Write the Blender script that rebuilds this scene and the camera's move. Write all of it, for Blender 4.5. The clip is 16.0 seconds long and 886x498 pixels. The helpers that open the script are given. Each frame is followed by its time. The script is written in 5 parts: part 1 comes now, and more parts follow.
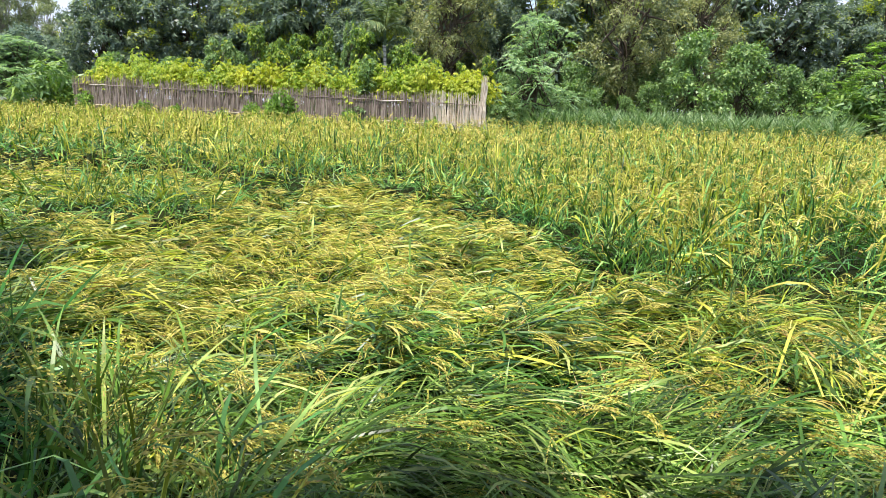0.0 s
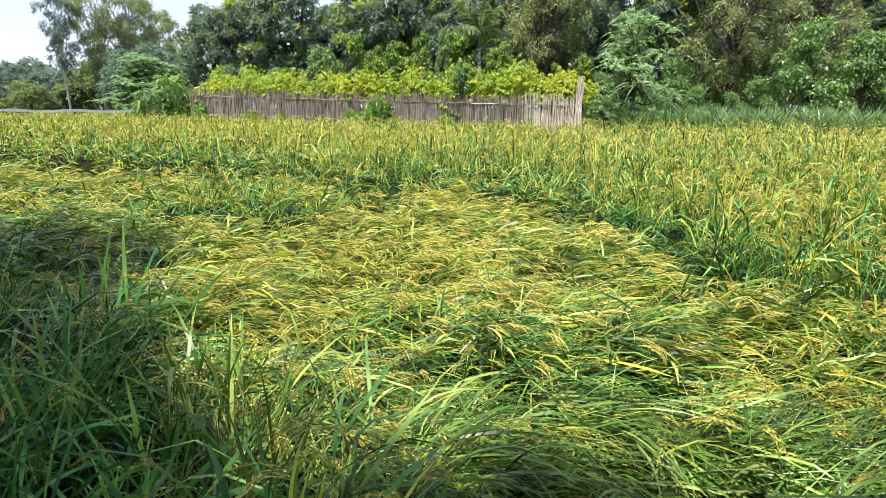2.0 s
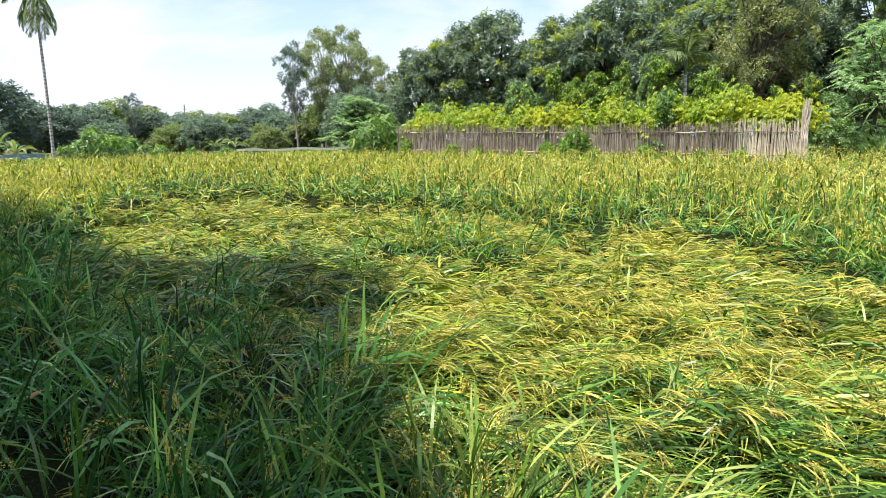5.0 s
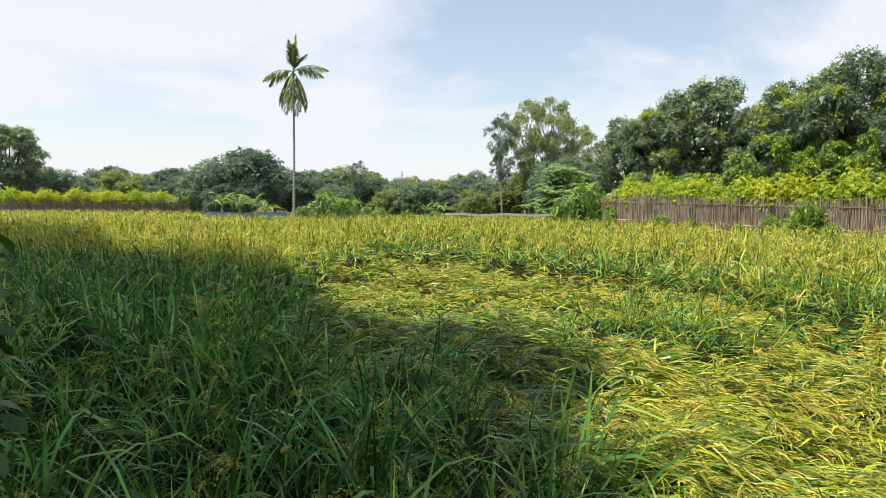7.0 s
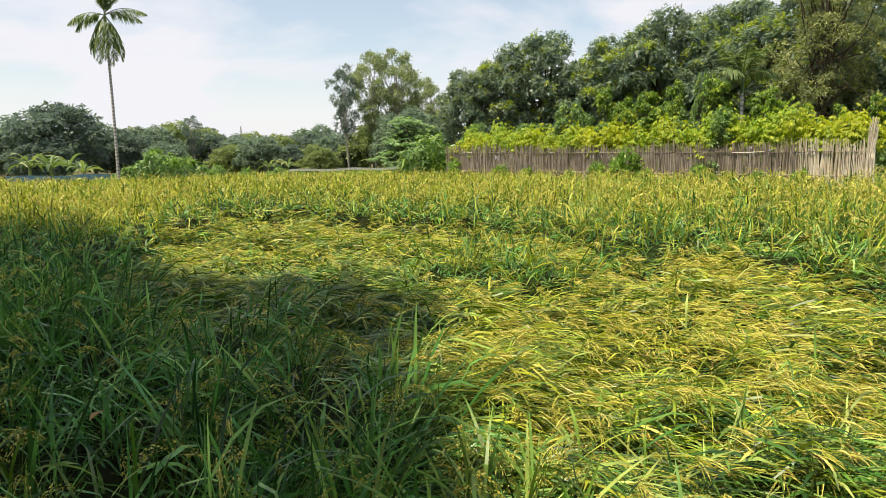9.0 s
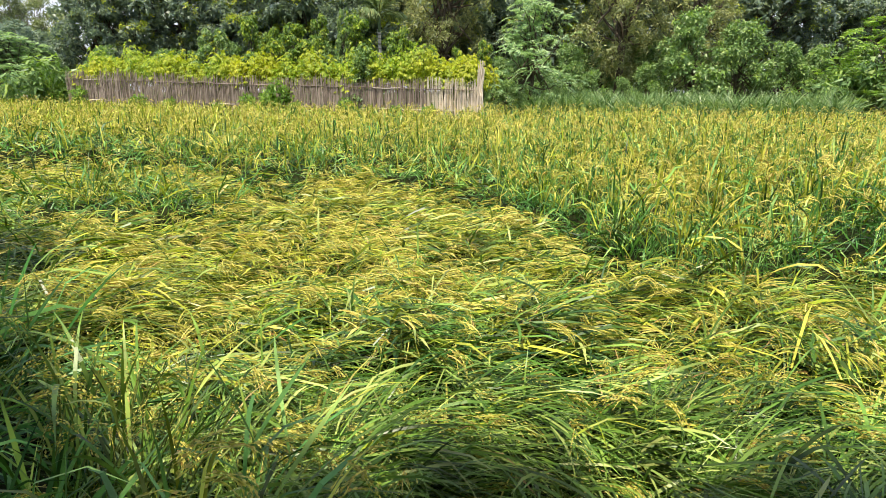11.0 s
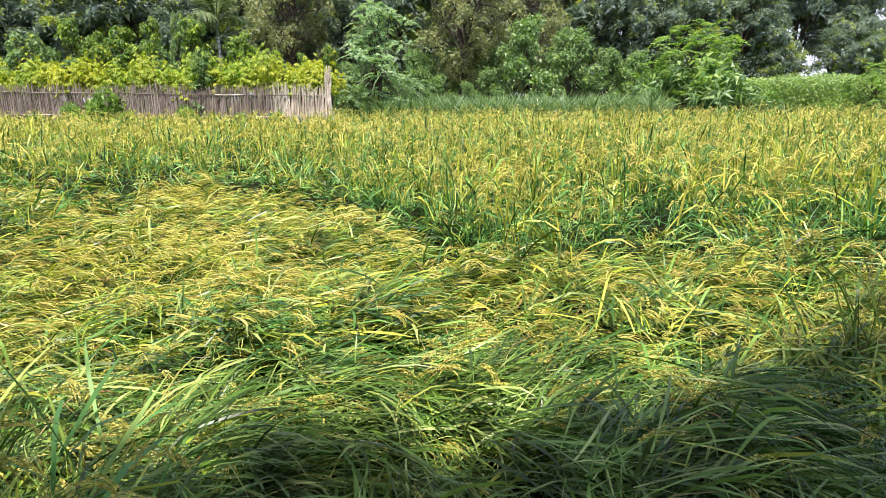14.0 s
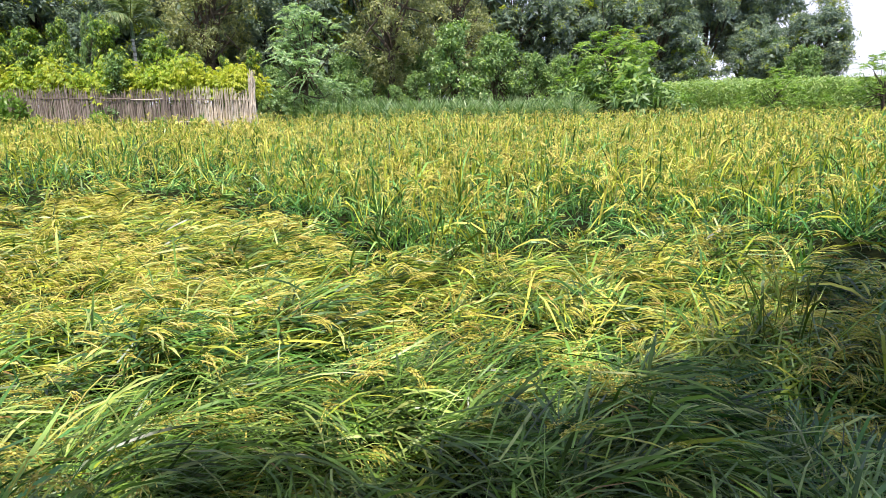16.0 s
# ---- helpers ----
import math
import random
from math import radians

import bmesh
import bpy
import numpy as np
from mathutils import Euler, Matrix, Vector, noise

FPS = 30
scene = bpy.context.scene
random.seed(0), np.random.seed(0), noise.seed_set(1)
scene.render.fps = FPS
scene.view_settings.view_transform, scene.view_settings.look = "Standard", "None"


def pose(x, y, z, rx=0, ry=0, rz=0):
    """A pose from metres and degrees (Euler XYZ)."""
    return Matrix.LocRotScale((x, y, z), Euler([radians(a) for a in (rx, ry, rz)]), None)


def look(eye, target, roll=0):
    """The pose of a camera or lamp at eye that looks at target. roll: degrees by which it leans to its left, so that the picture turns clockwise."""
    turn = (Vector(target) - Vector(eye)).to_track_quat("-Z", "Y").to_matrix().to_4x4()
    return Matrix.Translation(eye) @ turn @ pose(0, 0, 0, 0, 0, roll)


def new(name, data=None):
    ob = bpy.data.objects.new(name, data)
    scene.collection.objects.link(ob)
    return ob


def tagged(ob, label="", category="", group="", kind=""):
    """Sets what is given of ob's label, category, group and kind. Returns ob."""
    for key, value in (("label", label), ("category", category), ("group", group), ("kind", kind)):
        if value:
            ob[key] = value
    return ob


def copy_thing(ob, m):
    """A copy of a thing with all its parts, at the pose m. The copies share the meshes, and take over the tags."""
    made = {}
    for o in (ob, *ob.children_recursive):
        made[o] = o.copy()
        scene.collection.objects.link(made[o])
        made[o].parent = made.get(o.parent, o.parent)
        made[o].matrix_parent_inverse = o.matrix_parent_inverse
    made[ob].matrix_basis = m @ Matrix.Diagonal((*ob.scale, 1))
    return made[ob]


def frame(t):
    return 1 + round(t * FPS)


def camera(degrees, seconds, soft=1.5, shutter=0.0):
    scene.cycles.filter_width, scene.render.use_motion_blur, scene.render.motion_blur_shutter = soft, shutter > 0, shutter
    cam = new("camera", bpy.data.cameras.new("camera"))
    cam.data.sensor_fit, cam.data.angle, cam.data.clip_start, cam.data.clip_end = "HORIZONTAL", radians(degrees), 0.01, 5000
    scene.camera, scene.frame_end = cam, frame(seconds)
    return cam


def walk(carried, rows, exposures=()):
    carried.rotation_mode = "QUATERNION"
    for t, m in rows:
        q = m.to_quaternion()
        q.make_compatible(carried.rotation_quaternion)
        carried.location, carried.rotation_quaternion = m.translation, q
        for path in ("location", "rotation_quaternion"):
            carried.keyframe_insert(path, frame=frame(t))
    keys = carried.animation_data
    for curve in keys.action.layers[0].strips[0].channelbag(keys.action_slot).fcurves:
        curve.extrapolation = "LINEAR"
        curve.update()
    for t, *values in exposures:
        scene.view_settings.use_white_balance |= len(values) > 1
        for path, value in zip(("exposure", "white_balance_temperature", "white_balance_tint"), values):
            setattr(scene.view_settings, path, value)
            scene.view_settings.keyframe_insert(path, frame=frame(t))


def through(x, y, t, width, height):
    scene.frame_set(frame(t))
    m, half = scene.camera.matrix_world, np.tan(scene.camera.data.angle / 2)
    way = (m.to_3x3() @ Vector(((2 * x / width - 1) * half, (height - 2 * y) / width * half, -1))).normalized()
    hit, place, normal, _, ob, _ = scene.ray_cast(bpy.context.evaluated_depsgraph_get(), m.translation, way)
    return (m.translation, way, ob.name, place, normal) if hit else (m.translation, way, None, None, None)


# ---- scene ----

# ---------------------------------------------------------------- the camera
EYE_Z = 1.45
PATH = [
    (0.0, 0.112, 0.014, -0.087, 0.55, -12.69, 1.98),
    (0.5, 0.098, 0.005, -0.084, -2.30, -13.05, 1.13),
    (1.0, 0.085, 0.005, -0.082, -4.91, -12.84, 1.04),
    (1.5, 0.076, -0.004, -0.079, -6.85, -12.66, 0.98),
    (2.0, 0.067, -0.009, -0.079, -8.06, -12.64, 0.49),
    (2.5, 0.048, -0.018, -0.067, -10.91, -11.63, 0.23),
    (3.0, 0.032, -0.008, -0.065, -14.04, -10.67, -0.58),
    (3.2, 0.019, -0.011, -0.062, -15.31, -10.47, -0.90),
    (5.3, -0.172, 0.073, 0.038, -28.96, -9.37, -0.75),
    (5.5, -0.198, 0.070, 0.041, -31.71, -8.67, -0.40),
    (6.0, -0.230, 0.055, 0.064, -37.40, -7.57, -0.32),
    (6.5, -0.252, 0.041, 0.091, -41.23, -5.47, -0.05),
    (7.0, -0.283, 0.040, 0.102, -43.41, -3.81, 0.44),
    (7.5, -0.260, 0.042, 0.098, -41.05, -4.55, 0.08),
    (8.0, -0.232, 0.071, 0.073, -36.01, -5.92, 0.20),
    (8.5, -0.212, 0.101, 0.058, -32.26, -7.18, -0.33),
    (9.0, -0.178, 0.099, 0.050, -29.86, -8.02, -1.18),
    (9.5, -0.124, 0.094, 0.032, -25.57, -8.65, -2.65),
    (10.0, -0.042, 0.090, -0.020, -13.63, -13.18, 0.68),
    (10.2, -0.031, 0.097, -0.029, -10.39, -14.09, 0.95),
    (12.3, 0.181, -0.110, -0.110, 13.36, -13.69, -0.96),
    (12.5, 0.180, -0.112, -0.107, 14.17, -13.62, -1.10),
    (13.0, 0.190, -0.101, -0.107, 14.54, -13.08, -1.23),
    (13.5, 0.184, -0.108, -0.107, 13.69, -12.81, -1.06),
    (14.0, 0.185, -0.104, -0.110, 13.50, -13.41, -0.40),
    (14.5, 0.182, -0.105, -0.110, 13.31, -13.71, -0.21),
    (15.0, 0.194, -0.108, -0.113, 14.60, -13.65, 0.23),
    (15.5, 0.205, -0.108, -0.112, 16.68, -13.62, -0.15),
    (16.0, 0.224, -0.105, -0.113, 19.76, -13.12, -0.60),
]


def eye_pose(x, y, z, yaw, pitch, roll):
    # yaw to the right of +Y, pitch up, roll turns the camera anticlockwise
    eye = Vector((x, y, z + EYE_Z))
    a, p = radians(yaw), radians(pitch)
    ahead = Vector((math.sin(a) * math.cos(p), math.cos(a) * math.cos(p), math.sin(p)))
    return look(eye, eye + ahead, roll)


EXPOSURES = [(0.0, 0.57, 6450, 15), (3.0, 0.55, 6450, 13), (5.5, 0.53, 7000, 8), (6.5, 0.43, 7500, 7), (7.0, 0.31, 7700, 6), (8.0, 0.21, 7850, 6), (8.6, 0.27, 7900, 7), (9.0, 0.27, 7950, 7), (10.2, 0.4, 7750, 8), (12.3, 0.63, 6600, 19), (16.0, 0.64, 6550, 19)]
cam = camera(70.6, 16.0, soft=0.65)
walk(cam, [(t, eye_pose(*row)) for t, *row in PATH], EXPOSURES)

# ---------------------------------------------------------------- sky and sun
SUN_AZ, SUN_EL = -150.0, 68.0
world = bpy.data.worlds.new("sky")
scene.world = world
world.use_nodes = True
wn, wl = world.node_tree.nodes, world.node_tree.links
wn.clear()
w_out = wn.new("ShaderNodeOutputWorld")
w_bg = wn.new("ShaderNodeBackground")
w_bg.inputs[1].default_value = 0.1
sky = wn.new("ShaderNodeTexSky")
sky.sky_type = "NISHITA"
sky.sun_disc = False
sky.sun_elevation = radians(SUN_EL)
sky.sun_rotation = radians(SUN_AZ + 360)
sky.dust_density = 0.6
sky.air_density = 1.2
tc = wn.new("ShaderNodeTexCoord")
sep = wn.new("ShaderNodeSeparateXYZ")
wl.new(tc.outputs["Generated"], sep.inputs[0])
up = wn.new("ShaderNodeMath"); up.operation = "ADD"; up.inputs[1].default_value = 0.22
wl.new(sep.outputs[2], up.inputs[0])
flat = wn.new("ShaderNodeCombineXYZ")
for k in (0, 1):
    dv = wn.new("ShaderNodeMath"); dv.operation = "DIVIDE"
    wl.new(sep.outputs[k], dv.inputs[0]); wl.new(up.outputs[0], dv.inputs[1])
    wl.new(dv.outputs[0], flat.inputs[k])
cn = wn.new("ShaderNodeTexNoise")
cn.inputs["Scale"].default_value = 0.9
cn.inputs["Detail"].default_value = 7
cn.inputs["Roughness"].default_value = 0.52
cn.inputs["Distortion"].default_value = 0.3
wl.new(flat.outputs[0], cn.inputs["Vector"])
cr = wn.new("ShaderNodeValToRGB")
cr.color_ramp.elements[0].position, cr.color_ramp.elements[1].position = 0.43, 0.55
cr.color_ramp.elements[0].color = (0.24, 0.24, 0.24, 1)
cr.color_ramp.elements[1].color = (0.95, 0.95, 0.95, 1)
wl.new(cn.outputs[0], cr.inputs[0])
cm = wn.new("ShaderNodeMix"); cm.data_type = "RGBA"
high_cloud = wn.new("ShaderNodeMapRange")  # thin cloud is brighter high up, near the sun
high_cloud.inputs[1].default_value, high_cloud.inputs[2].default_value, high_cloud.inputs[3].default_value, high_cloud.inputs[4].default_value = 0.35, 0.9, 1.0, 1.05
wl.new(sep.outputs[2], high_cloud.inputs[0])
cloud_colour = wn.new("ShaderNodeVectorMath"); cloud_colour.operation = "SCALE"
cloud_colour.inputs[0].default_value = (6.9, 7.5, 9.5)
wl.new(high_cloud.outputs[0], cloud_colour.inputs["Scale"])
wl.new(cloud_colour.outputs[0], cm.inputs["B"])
thin = wn.new("ShaderNodeMapRange")  # clouds thin out overhead
thin.inputs[1].default_value, thin.inputs[2].default_value, thin.inputs[3].default_value, thin.inputs[4].default_value = 0.25, 0.7, 1.0, 0.65
wl.new(sep.outputs[2], thin.inputs[0])
cf = wn.new("ShaderNodeMath"); cf.operation = "MULTIPLY"
wl.new(cr.outputs[0], cf.inputs[0]); wl.new(thin.outputs[0], cf.inputs[1])
low = wn.new("ShaderNodeMapRange")
low.inputs[1].default_value, low.inputs[2].default_value, low.inputs[3].default_value, low.inputs[4].default_value = 0.04, 0.2, 0.9, 0.0
wl.new(sep.outputs[2], low.inputs[0])
cover = wn.new("ShaderNodeMath"); cover.operation = "MAXIMUM"
wl.new(cf.outputs[0], cover.inputs[0]); wl.new(low.outputs[0], cover.inputs[1])
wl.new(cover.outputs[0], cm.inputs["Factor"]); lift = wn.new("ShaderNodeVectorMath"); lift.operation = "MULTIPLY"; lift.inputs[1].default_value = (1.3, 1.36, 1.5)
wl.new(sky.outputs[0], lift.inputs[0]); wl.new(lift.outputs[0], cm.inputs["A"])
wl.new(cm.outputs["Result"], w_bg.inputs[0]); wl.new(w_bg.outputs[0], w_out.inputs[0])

sun = new("sun", bpy.data.lights.new("sun", "SUN"))
sun.data.energy = 5.0
sun.data.angle = radians(0.55)
sun.data.color = (1.0, 0.95, 0.86)
_a, _e = radians(SUN_AZ), radians(SUN_EL)
SUN_WAY = Vector((math.sin(_a) * math.cos(_e), math.cos(_a) * math.cos(_e), math.sin(_e)))
sun.matrix_world = look(SUN_WAY * 60, (0, 0, 0))

# ---------------------------------------------------------------- materials


def nodes_of(name):
    m = bpy.data.materials.new(name)
    m.use_nodes = True
    n, l = m.node_tree.nodes, m.node_tree.links
    n.clear()
    return m, n, l, n.new("ShaderNodeOutputMaterial")


def ramp(n, stops):
    r = n.new("ShaderNodeValToRGB")
    el = r.color_ramp.elements
    el[0].position, el[0].color = stops[0][0], (*stops[0][1], 1)
    el[1].position, el[1].color = stops[-1][0], (*stops[-1][1], 1)
    for p, c in stops[1:-1]:
        e = el.new(p)
        e.color = (*c, 1)
    return r


def leaf_material(name, stops, through=0.35, rough=0.42, patch=0.0, patch_colour=(0.3, 0.28, 0.04), patch_scale=0.35, tint=(1.15, 1.25, 0.6), gloss=0.4, tuft=14.0, vary=0.35):
    """Leaf: colour varies from blade to blade, over patches of ground and along the blade; light comes through it."""
    m, n, l, out = nodes_of(name)
    geo = n.new("ShaderNodeNewGeometry")
    r = ramp(n, stops)
    oi = n.new("ShaderNodeObjectInfo")
    sm = n.new("ShaderNodeMath"); sm.operation = "ADD"
    l.new(geo.outputs["Random Per Island"], sm.inputs[0]); l.new(oi.outputs["Random"], sm.inputs[1])
    fc = n.new("ShaderNodeMath"); fc.operation = "FRACT"
    l.new(sm.outputs[0], fc.inputs[0]); l.new(fc.outputs[0], r.inputs[0])
    col = r.outputs[0]
    if patch:
        pn = n.new("ShaderNodeTexNoise")
        pn.inputs["Scale"].default_value = patch_scale
        pn.inputs["Detail"].default_value = 3
        l.new(geo.outputs["Position"], pn.inputs["Vector"])
        pr = n.new("ShaderNodeMapRange")
        pr.inputs[1].default_value, pr.inputs[2].default_value = 0.42, 0.62
        pr.inputs[4].default_value = patch
        l.new(pn.outputs[0], pr.inputs[0])
        mx = n.new("ShaderNodeMix"); mx.data_type = "RGBA"
        l.new(pr.outputs[0], mx.inputs["Factor"]); l.new(col, mx.inputs["A"])
        mx.inputs["B"].default_value = (*patch_colour, 1)
        col = mx.outputs["Result"]
    fine = n.new("ShaderNodeTexNoise")
    fine.inputs["Scale"].default_value = tuft
    fine.inputs["Detail"].default_value = 2
    l.new(geo.outputs["Position"], fine.inputs["Vector"])
    fr = n.new("ShaderNodeMapRange")
    fr.inputs[1].default_value, fr.inputs[2].default_value = 0.25, 0.75
    fr.inputs[3].default_value, fr.inputs[4].default_value = 1 - vary, 1 + vary
    l.new(fine.outputs[0], fr.inputs[0])
    hv = n.new("ShaderNodeVectorMath"); hv.operation = "SCALE"
    l.new(col, hv.inputs[0]); l.new(fr.outputs[0], hv.inputs["Scale"])
    p = n.new("ShaderNodeBsdfPrincipled")
    p.inputs["Roughness"].default_value = rough
    p.inputs["Specular IOR Level"].default_value = gloss
    l.new(hv.outputs[0], p.inputs["Base Color"])
    t = n.new("ShaderNodeBsdfTranslucent")
    tv = n.new("ShaderNodeVectorMath"); tv.operation = "MULTIPLY"
    tv.inputs[1].default_value = tint
    l.new(hv.outputs[0], tv.inputs[0]); l.new(tv.outputs[0], t.inputs[0])
    ms = n.new("ShaderNodeMixShader"); ms.inputs[0].default_value = through
    l.new(p.outputs[0], ms.inputs[1]); l.new(t.outputs[0], ms.inputs[2])
    l.new(ms.outputs[0], out.inputs[0])
    return m


def solid_material(name, a, b, scale=3.0, rough=0.85, bump=0.3, stretch=(1, 1, 1), fine=40.0):
    """Bark, earth, cane: two colours mixed by noise at two sizes, with relief."""
    m, n, l, out = nodes_of(name)
    geo = n.new("ShaderNodeNewGeometry")
    mp = n.new("ShaderNodeVectorMath"); mp.operation = "MULTIPLY"
    mp.inputs[1].default_value = stretch
    l.new(geo.outputs["Position"], mp.inputs[0])
    n1 = n.new("ShaderNodeTexNoise"); n1.inputs["Scale"].default_value = scale; n1.inputs["Detail"].default_value = 4
    n2 = n.new("ShaderNodeTexNoise"); n2.inputs["Scale"].default_value = fine; n2.inputs["Detail"].default_value = 2
    l.new(mp.outputs[0], n1.inputs["Vector"]); l.new(mp.outputs[0], n2.inputs["Vector"])
    ad = n.new("ShaderNodeMath"); ad.operation = "ADD"
    l.new(n1.outputs[0], ad.inputs[0]); l.new(n2.outputs[0], ad.inputs[1])
    hf = n.new("ShaderNodeMath"); hf.operation = "MULTIPLY"; hf.inputs[1].default_value = 0.5
    l.new(ad.outputs[0], hf.inputs[0])
    r = ramp(n, [(0.35, a), (0.65, b)])
    l.new(hf.outputs[0], r.inputs[0])
    p = n.new("ShaderNodeBsdfPrincipled")
    p.inputs["Roughness"].default_value = rough
    p.inputs["Specular IOR Level"].default_value = 0.08
    l.new(r.outputs[0], p.inputs["Base Color"])
    bp = n.new("ShaderNodeBump"); bp.inputs["Strength"].default_value = bump; bp.inputs["Distance"].default_value = 0.02
    l.new(hf.outputs[0], bp.inputs["Height"]); l.new(bp.outputs[0], p.inputs["Normal"])
    l.new(p.outputs[0], out.inputs[0])
    return m


def ringed_material(name, a, b, per_metre):
    """Palm bark: leaf scars as rings along the trunk."""
    m, n, l, out = nodes_of(name)
    geo = n.new("ShaderNodeNewGeometry")
    sp = n.new("ShaderNodeSeparateXYZ"); l.new(geo.outputs["Position"], sp.inputs[0])
    nz = n.new("ShaderNodeTexNoise"); nz.inputs["Scale"].default_value = 5; nz.inputs["Detail"].default_value = 3
    l.new(geo.outputs["Position"], nz.inputs["Vector"])
    mu = n.new("ShaderNodeMath"); mu.operation = "MULTIPLY_ADD"; mu.inputs[1].default_value = per_metre
    l.new(sp.outputs[2], mu.inputs[0]); l.new(nz.outputs[0], mu.inputs[2])
    fr = n.new("ShaderNodeMath"); fr.operation = "FRACT"; l.new(mu.outputs[0], fr.inputs[0])
    r = ramp(n, [(0.0, b), (0.3, b), (0.42, a), (1.0, a)])
    l.new(fr.outputs[0], r.inputs[0])
    p = n.new("ShaderNodeBsdfPrincipled"); p.inputs["Roughness"].default_value = 0.85
    l.new(r.outputs[0], p.inputs["Base Color"]); l.new(p.outputs[0], out.inputs[0])
    return m


def cane_material(name, stops, rough=0.7):
    """Dry sticks: each one its own shade."""
    m, n, l, out = nodes_of(name)
    geo = n.new("ShaderNodeNewGeometry")
    r = ramp(n, stops)
    oi = n.new("ShaderNodeObjectInfo")
    sm = n.new("ShaderNodeMath"); sm.operation = "ADD"
    l.new(geo.outputs["Random Per Island"], sm.inputs[0]); l.new(oi.outputs["Random"], sm.inputs[1])
    fc = n.new("ShaderNodeMath"); fc.operation = "FRACT"
    l.new(sm.outputs[0], fc.inputs[0]); l.new(fc.outputs[0], r.inputs[0])
    nz = n.new("ShaderNodeTexNoise"); nz.inputs["Scale"].default_value = 2.2; nz.inputs["Detail"].default_value = 4
    l.new(geo.outputs["Position"], nz.inputs["Vector"])
    mr = n.new("ShaderNodeMapRange"); mr.inputs[3].default_value, mr.inputs[4].default_value = 0.55, 1.4
    l.new(nz.outputs[0], mr.inputs[0])
    hv = n.new("ShaderNodeVectorMath"); hv.operation = "SCALE"
    l.new(r.outputs[0], hv.inputs[0]); l.new(mr.outputs[0], hv.inputs["Scale"])
    p = n.new("ShaderNodeBsdfPrincipled"); p.inputs["Roughness"].default_value = rough
    l.new(hv.outputs[0], p.inputs["Base Color"]); l.new(p.outputs[0], out.inputs[0])
    return m


M_RICE = leaf_material("rice_leaf", [(0.0, (0.022, 0.062, 0.006)), (0.3, (0.105, 0.195, 0.016)), (0.62, (0.31, 0.39, 0.032)), (0.88, (0.49, 0.51, 0.075)), (1.0, (0.7, 0.6, 0.17))], 0.15, 0.38, 0.32, (0.53, 0.46, 0.045), 1.4, gloss=0.36, tuft=5.0, vary=0.62)
# two rice greens: the crop's own green deepened with the tree shade's tone
M_RICE_STAND = leaf_material("rice_leaf_green", [(0.0, (0.008, 0.04, 0.006)), (0.35, (0.046, 0.15, 0.02)), (0.75, (0.17, 0.31, 0.055)), (1.0, (0.43, 0.5, 0.15))], 0.13, 0.36, 0.16, (0.36, 0.4, 0.045), 0.8, gloss=0.32, tuft=5.0, vary=0.65)
M_RICE_SHADE = leaf_material("shade_green_rice_leaf", [(0.0, (0.011, 0.06, 0.015)), (0.4, (0.056, 0.215, 0.05)), (0.78, (0.155, 0.38, 0.095)), (1.0, (0.4, 0.58, 0.16))], 0.18, 0.38, 0.12, (0.26, 0.35, 0.05), 0.8, gloss=0.36, tuft=5.0, vary=0.65)
M_RICE_RIPE = leaf_material("ripe_rice_leaf", [(0.0, (0.034, 0.097, 0.010)), (0.3, (0.171, 0.274, 0.021)), (0.65, (0.433, 0.513, 0.059)), (1.0, (0.752, 0.673, 0.171))], 0.22, 0.42, 0.25, (0.56, 0.48, 0.045), 0.8, gloss=0.28, tuft=5.0, vary=0.6)
M_GRAIN = leaf_material("rice_grain", [(0.0, (0.340, 0.357, 0.053)), (0.4, (0.552, 0.508, 0.096)), (0.85, (0.699, 0.611, 0.173)), (0.96, (0.570, 0.432, 0.125)), (1.0, (0.368, 0.188, 0.048))], 0.25, 0.55, 0, tint=(1.1, 1.1, 0.8), tuft=70.0, vary=0.55)
M_STRAW = leaf_material("dry_straw", [(0.0, (0.2, 0.11, 0.03)), (0.5, (0.4, 0.25, 0.08)), (1.0, (0.6, 0.46, 0.2))], 0.15, 0.6)
M_DRY = leaf_material("dry_leaf", [(0.0, (0.46, 0.22, 0.05)), (0.6, (0.52, 0.28, 0.08)), (1.0, (0.44, 0.17, 0.04))], 0.3, 0.6)
# stalk layer painted near-black, so gaps between blades look deeply shaded
M_THATCH_SHADE = solid_material("rice_thatch_shade", (0.006, 0.011, 0.003), (0.026, 0.032, 0.008), 1.2, 0.9, 0.8, (1, 3, 1), 30)
M_EARTH = solid_material("earth", (0.09, 0.065, 0.04), (0.12, 0.13, 0.04), 0.5, 0.95, 0.5, (1, 1, 1), 9)
M_BARK = solid_material("bark", (0.05, 0.04, 0.03), (0.16, 0.13, 0.095), 3, 0.9, 0.8, (2, 2, 0.5), 25)
M_BARK_PALE = solid_material("pale_bark", (0.24, 0.22, 0.19), (0.46, 0.43, 0.38), 3, 0.9, 0.5, (2, 2, 0.5), 25)
# grove leaf with bluish haze and lifted darks mixed into its colour
M_MANGO = leaf_material("hazed_mango_leaf", [(0.0, (0.101, 0.155, 0.148)), (0.5, (0.173, 0.245, 0.187)), (0.85, (0.257, 0.340, 0.221)), (1.0, (0.359, 0.430, 0.200))], 0.4, 0.42, 0.0, gloss=0.5, tint=(1.15, 1.25, 0.75))
# nearly opaque leaf, so the unseen shade trees let little sun through
M_LEATHERY = leaf_material("leathery_leaf", [(0.0, (0.02, 0.05, 0.015)), (0.6, (0.04, 0.09, 0.025)), (1.0, (0.07, 0.13, 0.04))], 0.08, 0.4)
